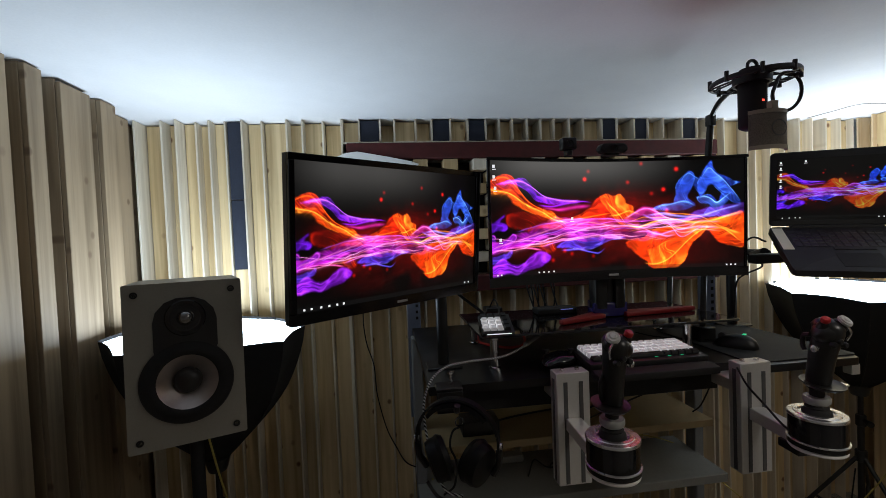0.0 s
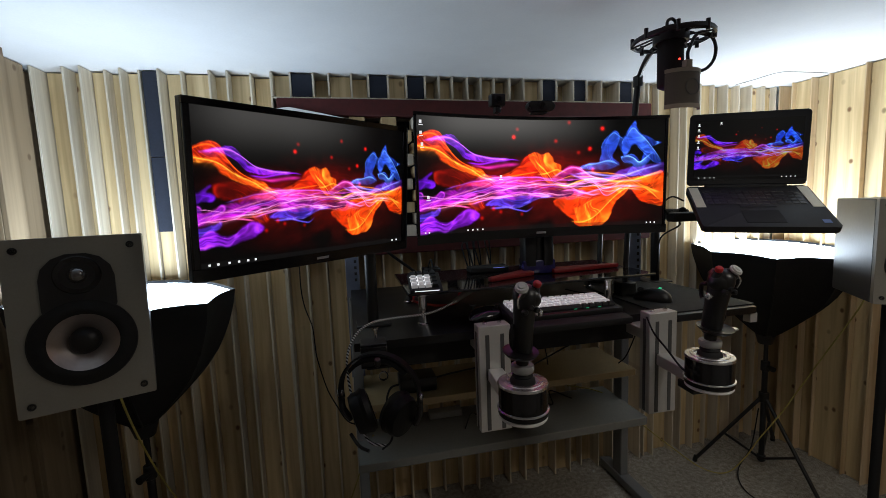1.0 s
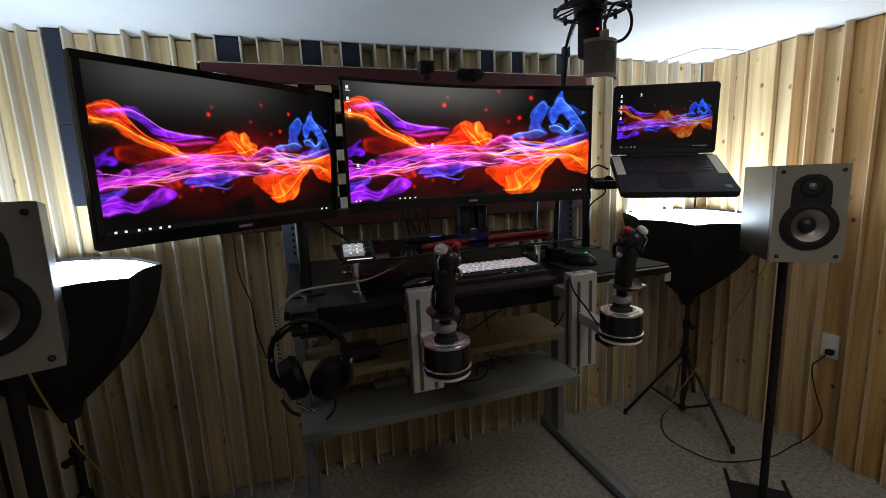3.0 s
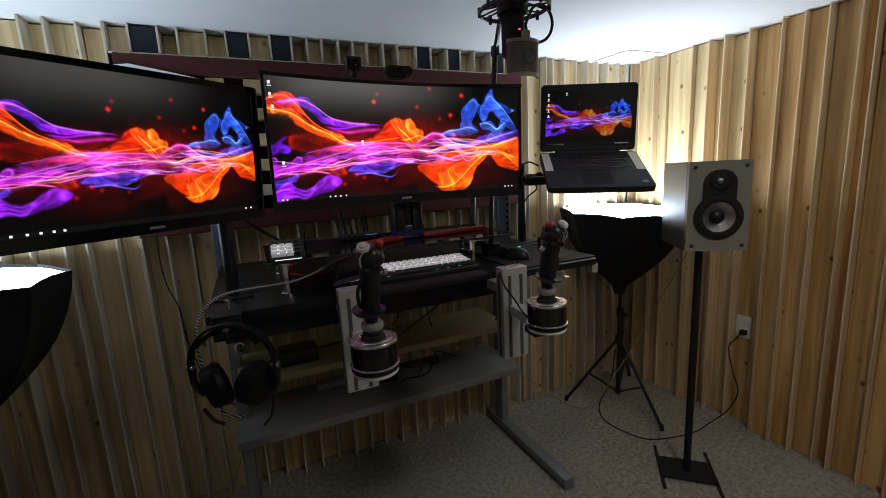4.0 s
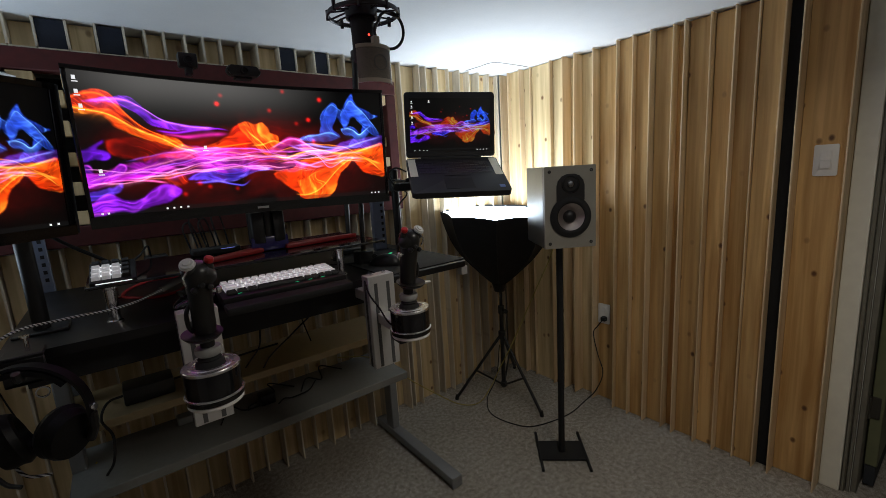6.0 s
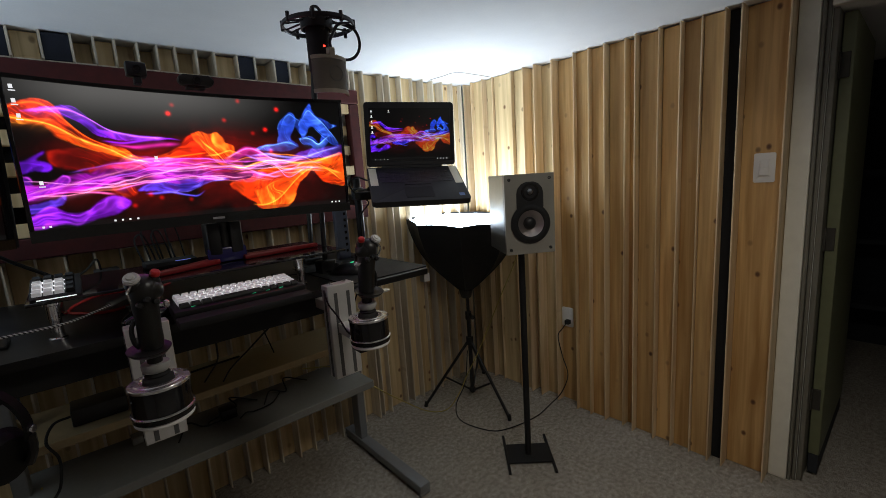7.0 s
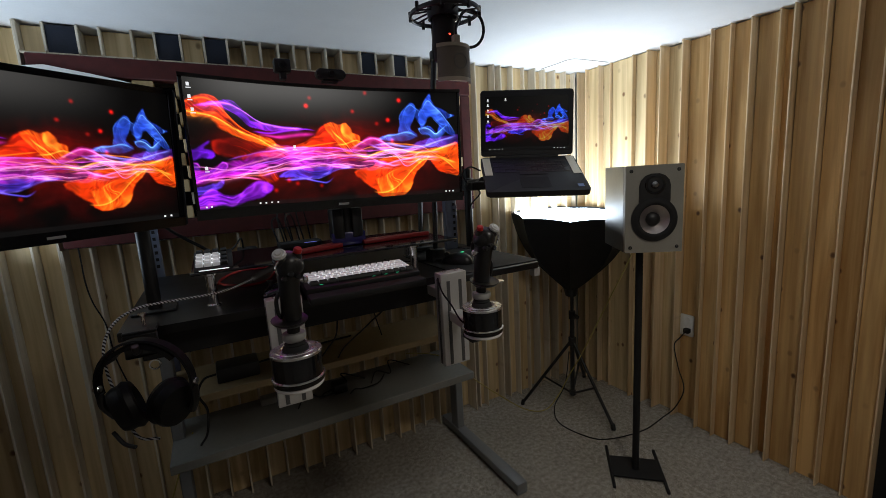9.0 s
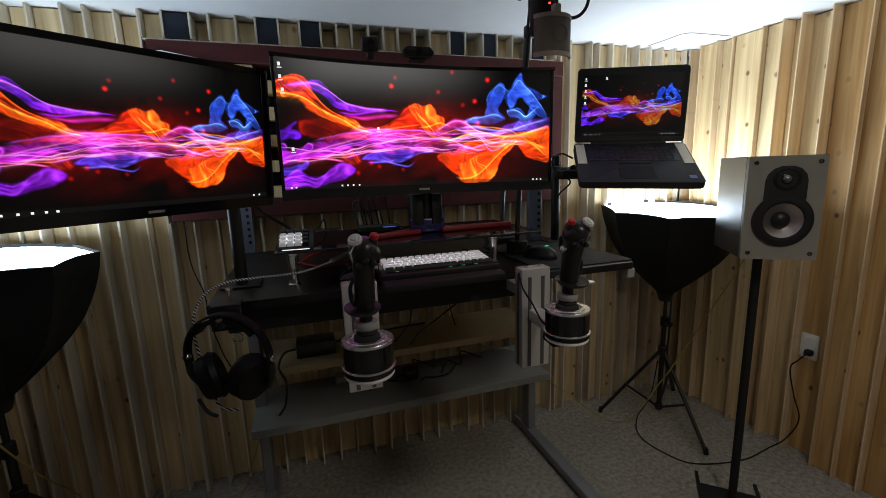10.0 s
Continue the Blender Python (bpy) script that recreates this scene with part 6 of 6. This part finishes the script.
part("wire", tube(bmesh.new(), [(0.60, 1.70, DZ + 0.004), (0.512, 1.668, DZ + 0.004), (0.442, 1.672, DZ + 0.004), (0.385, 1.591, DZ + 0.004), (0.362, 1.49, DZ + 0.004), (0.392, 1.425, DZ + 0.004), (0.446, 1.38, DZ + 0.004), (0.505, 1.42, DZ + 0.004), (0.553, 1.564, DZ + 0.004), (0.64, 1.66, DZ + 0.004)], 0.0042, 8), REDCABLE, red_wire)
hub = thing("usb_hub", pose(0.60, 1.42, 1.1375), "black hub with small blue lights and cables", "electronics")
part("case", B(0.55, 0.69, 1.40, 1.46, 1.1381, 1.158, 0.004), MATTE, hub)
part("status_light", B(0.63, 0.672, 1.3985, 1.3999, 1.1525, 1.1545), LED_BLUE, hub, "faint blue light bar")
for i, (x, h) in enumerate(((0.555, 0.09), (0.575, 0.12), (0.60, 0.10), (0.64, 0.13))):
    part("plug_lead", tube(bmesh.new(), [(x, 1.455, 1.155), (x - 0.01, 1.49, 1.16 + h * 0.7), (x + 0.02, 1.54, 1.14 + h), (x + 0.05, 1.60, 1.10 + h * 0.4), (x + 0.07, 1.70, 1.05)], 0.0028, 6), RUBBER, hub)
box_t = thing("small_box", pose(0.46, 1.72, DZ), "small dark control box behind the keypad", "electronics")
part("case", B(0.44, 0.51, 1.70, 1.76, DZ + 0.0005, 1.12, 0.004), BLACK, box_t)
part("lead", tube(bmesh.new(), [(0.46, 1.72, 1.118), (0.45, 1.60, 1.17), (0.42, 1.42, 1.165), (0.385, 1.30, 1.158), (0.37, 1.26, 1.155)], 0.003, 6), RUBBER, box_t)
coaster = thing("coaster", pose(0.86, 1.26, DZ), "small silver disc stand on the desk", "coaster")
part("disc", lathe(bmesh.new(), [(0.038, 0.0004), (0.040, 0.003), (0.036, 0.008), (0.010, 0.010), (0.0, 0.010)], Matrix.Translation((0.862, 1.268, DZ)), 28), STEEL, coaster)
mon_lead = thing("monitor_lead", pose(0.25, 1.3, 1.2), "black lead hanging behind the monitors", "cable")
part("lead", tube(bmesh.new(), [(0.21, 1.29, 1.30), (0.27, 1.31, 1.235), (0.33, 1.33, 1.185), (0.38, 1.36, 1.142)], 0.0045, 8), RUBBER, mon_lead)
wall_cord = thing("wall_cable", pose(0.0, 1.84, 0.5), "thin dark cord hanging down the boards", "cable")
part("cord", tube(bmesh.new(), [(-0.07, 1.848, 1.30), (-0.057, 1.848, 1.172), (-0.056, 1.848, 1.05), (-0.046, 1.848, 0.97), (-0.022, 1.848, 0.886), (-0.016, 1.848, 0.80), (-0.010, 1.848, 0.737), (0.021, 1.848, 0.605), (0.06, 1.84, 0.52), (0.10, 1.82, 0.46), (0.17, 1.80, 0.436)], 0.0026, 6), RUBBER, wall_cord)

# ---- things on the shelves and cables below ----
brick = thing("power_supply", pose(0.38, 1.64, 0.648), "black power supply on the middle shelf", "power supply")
part("case", B(0.31, 0.455, 1.60, 1.70, 0.6485, 0.705, 0.006, seg=2), BLACK, brick)
part("lead", tube(bmesh.new(), [(0.31, 1.64, 0.675), (0.27, 1.58, 0.69), (0.25, 1.53, 0.66), (0.27, 1.525, 0.60), (0.26, 1.52, 0.52), (0.23, 1.60, 0.44)], 0.004, 8), RUBBER, brick)
part("lead", tube(bmesh.new(), [(0.455, 1.66, 0.675), (0.55, 1.72, 0.66), (0.70, 1.76, 0.655), (0.86, 1.78, 0.652)], 0.004, 8), RUBBER, brick)
strip = thing("power_strip", pose(0.52, 1.80, 0.432), "pale power strip on the lower shelf", "power strip")
part("case", B(0.45, 0.60, 1.775, 1.825, 0.4325, 0.462, 0.004), GREYPLASTIC, strip)
brick2 = thing("power_plug", pose(1.16, 1.3, 0.98), "black adapter hanging below the desktop", "adapter")
part("case", B(1.06, 1.145, 1.35, 1.40, 0.945, 0.985, 0.006, seg=2), BLACK, brick2)
part("lead", tube(bmesh.new(), [(1.10, 1.375, 0.983), (1.10, 1.38, 1.0), (1.12, 1.40, 1.0162)], 0.004, 6), RUBBER, brick2)
part("lead", tube(bmesh.new(), [(1.144, 1.375, 0.965), (1.20, 1.38, 0.955), (1.27, 1.42, 0.93), (1.29, 1.50, 0.85), (1.29, 1.58, 0.70), (1.28, 1.62, 0.65)], 0.003, 6), RUBBER, brick2)
ycord = thing("yellow_cable", pose(1.5, 1.7, 0.1), "thin yellow speaker wire running from desk to loudspeaker", "cable")
part("cord", tube(bmesh.new(), [(1.15, 1.84, 0.47), (1.267, 1.80, 0.45), (1.36, 1.78, 0.40), (1.467, 1.70, 0.292), (1.595, 1.65, 0.18), (1.75, 1.63, 0.06), (1.88, 1.62, 0.02), (1.95, 1.59, 0.10), (1.99, 1.55, 0.22), (2.035, 1.49, 0.37), (2.095, 1.36, 0.70), (2.13, 1.28, 0.90), (2.08, 1.20, 1.06), (1.955, 1.165, 1.13)], 0.0028, 6), YELLOWCABLE, ycord)
ycord2 = thing("yellow_cable", pose(0.1, 1.7, 0.1), "thin yellow speaker wire hanging from loudspeaker to carpet", "cable")
part("cord", tube(bmesh.new(), [(0.20, 1.72, 0.437), (0.15, 1.70, 0.33), (0.10, 1.70, 0.2), (0.04, 1.72, 0.05), (-0.05, 1.76, 0.006), (-0.25, 1.79, 0.006), (-0.44, 1.77, 0.08), (-0.48, 1.69, 0.24), (-0.46, 1.50, 0.45), (-0.43, 1.30, 0.70), (-0.40, 1.14, 0.93), (-0.42, 1.15, 1.04), (-0.45, 1.19, 1.12)], 0.0028, 6), YELLOWCABLE, ycord2)

for pts in ([(0.80, 1.16, 1.03), (0.825, 1.17, 0.96), (0.80, 1.30, 0.86), (0.76, 1.50, 0.72), (0.74, 1.56, 0.655)], [(0.66, 1.16, 1.03), (0.665, 1.20, 0.92), (0.70, 1.40, 0.80), (0.70, 1.56, 0.70), (0.69, 1.62, 0.652)],
            [(0.93, 1.16, 1.03), (0.90, 1.22, 0.98), (0.87, 1.40, 0.90), (0.92, 1.60, 0.80), (0.98, 1.70, 0.652)]):
    lead = thing("drooping_cable", pose(*pts[0]), "thin black lead drooping below the desktop", "cable", "leads below the desk")
    part("lead", tube(bmesh.new(), pts, 0.0028, 6), RUBBER, lead)
tangle = thing("cable_tangle", pose(0.72, 1.75, 0.432), "loose tangle of black leads on the lower shelf", "cable")
coil = random.Random(11)
for k in range(4):
    x0, y0 = 0.58 + 0.11 * k, 1.66 + 0.04 * (k % 2)
    pts = [(x0, y0, 0.4365)] + [(x0 + 0.05 * i + coil.uniform(-0.04, 0.04), y0 + 0.05 + coil.uniform(-0.06, 0.06), 0.437 + (coil.uniform(0.0, 0.035) if i % 2 else 0.0)) for i in range(1, 5)]
    part("lead", tube(bmesh.new(), pts, 0.003, 6), RUBBER, tangle)
part("adapter", B(0.74, 0.80, 1.69, 1.75, 0.4325, 0.475, 0.005, seg=2), BLACK, tangle)

# ---- assumed fill fixture, unseen, on the ceiling above the viewpoint ----
down = thing("assumed_fill_fixture", pose(1.25, -0.05, CEIL), "assumed round ceiling fixture, unseen, added to hold the fill lamp", "ceiling light")
part("trim_ring", lathe(bmesh.new(), [(0.175, -0.001), (0.205, -0.001), (0.207, -0.012), (0.196, -0.018), (0.175, -0.014)], Matrix.Translation((1.25, -0.05, CEIL)), 44, True), PLATEWHITE, down)
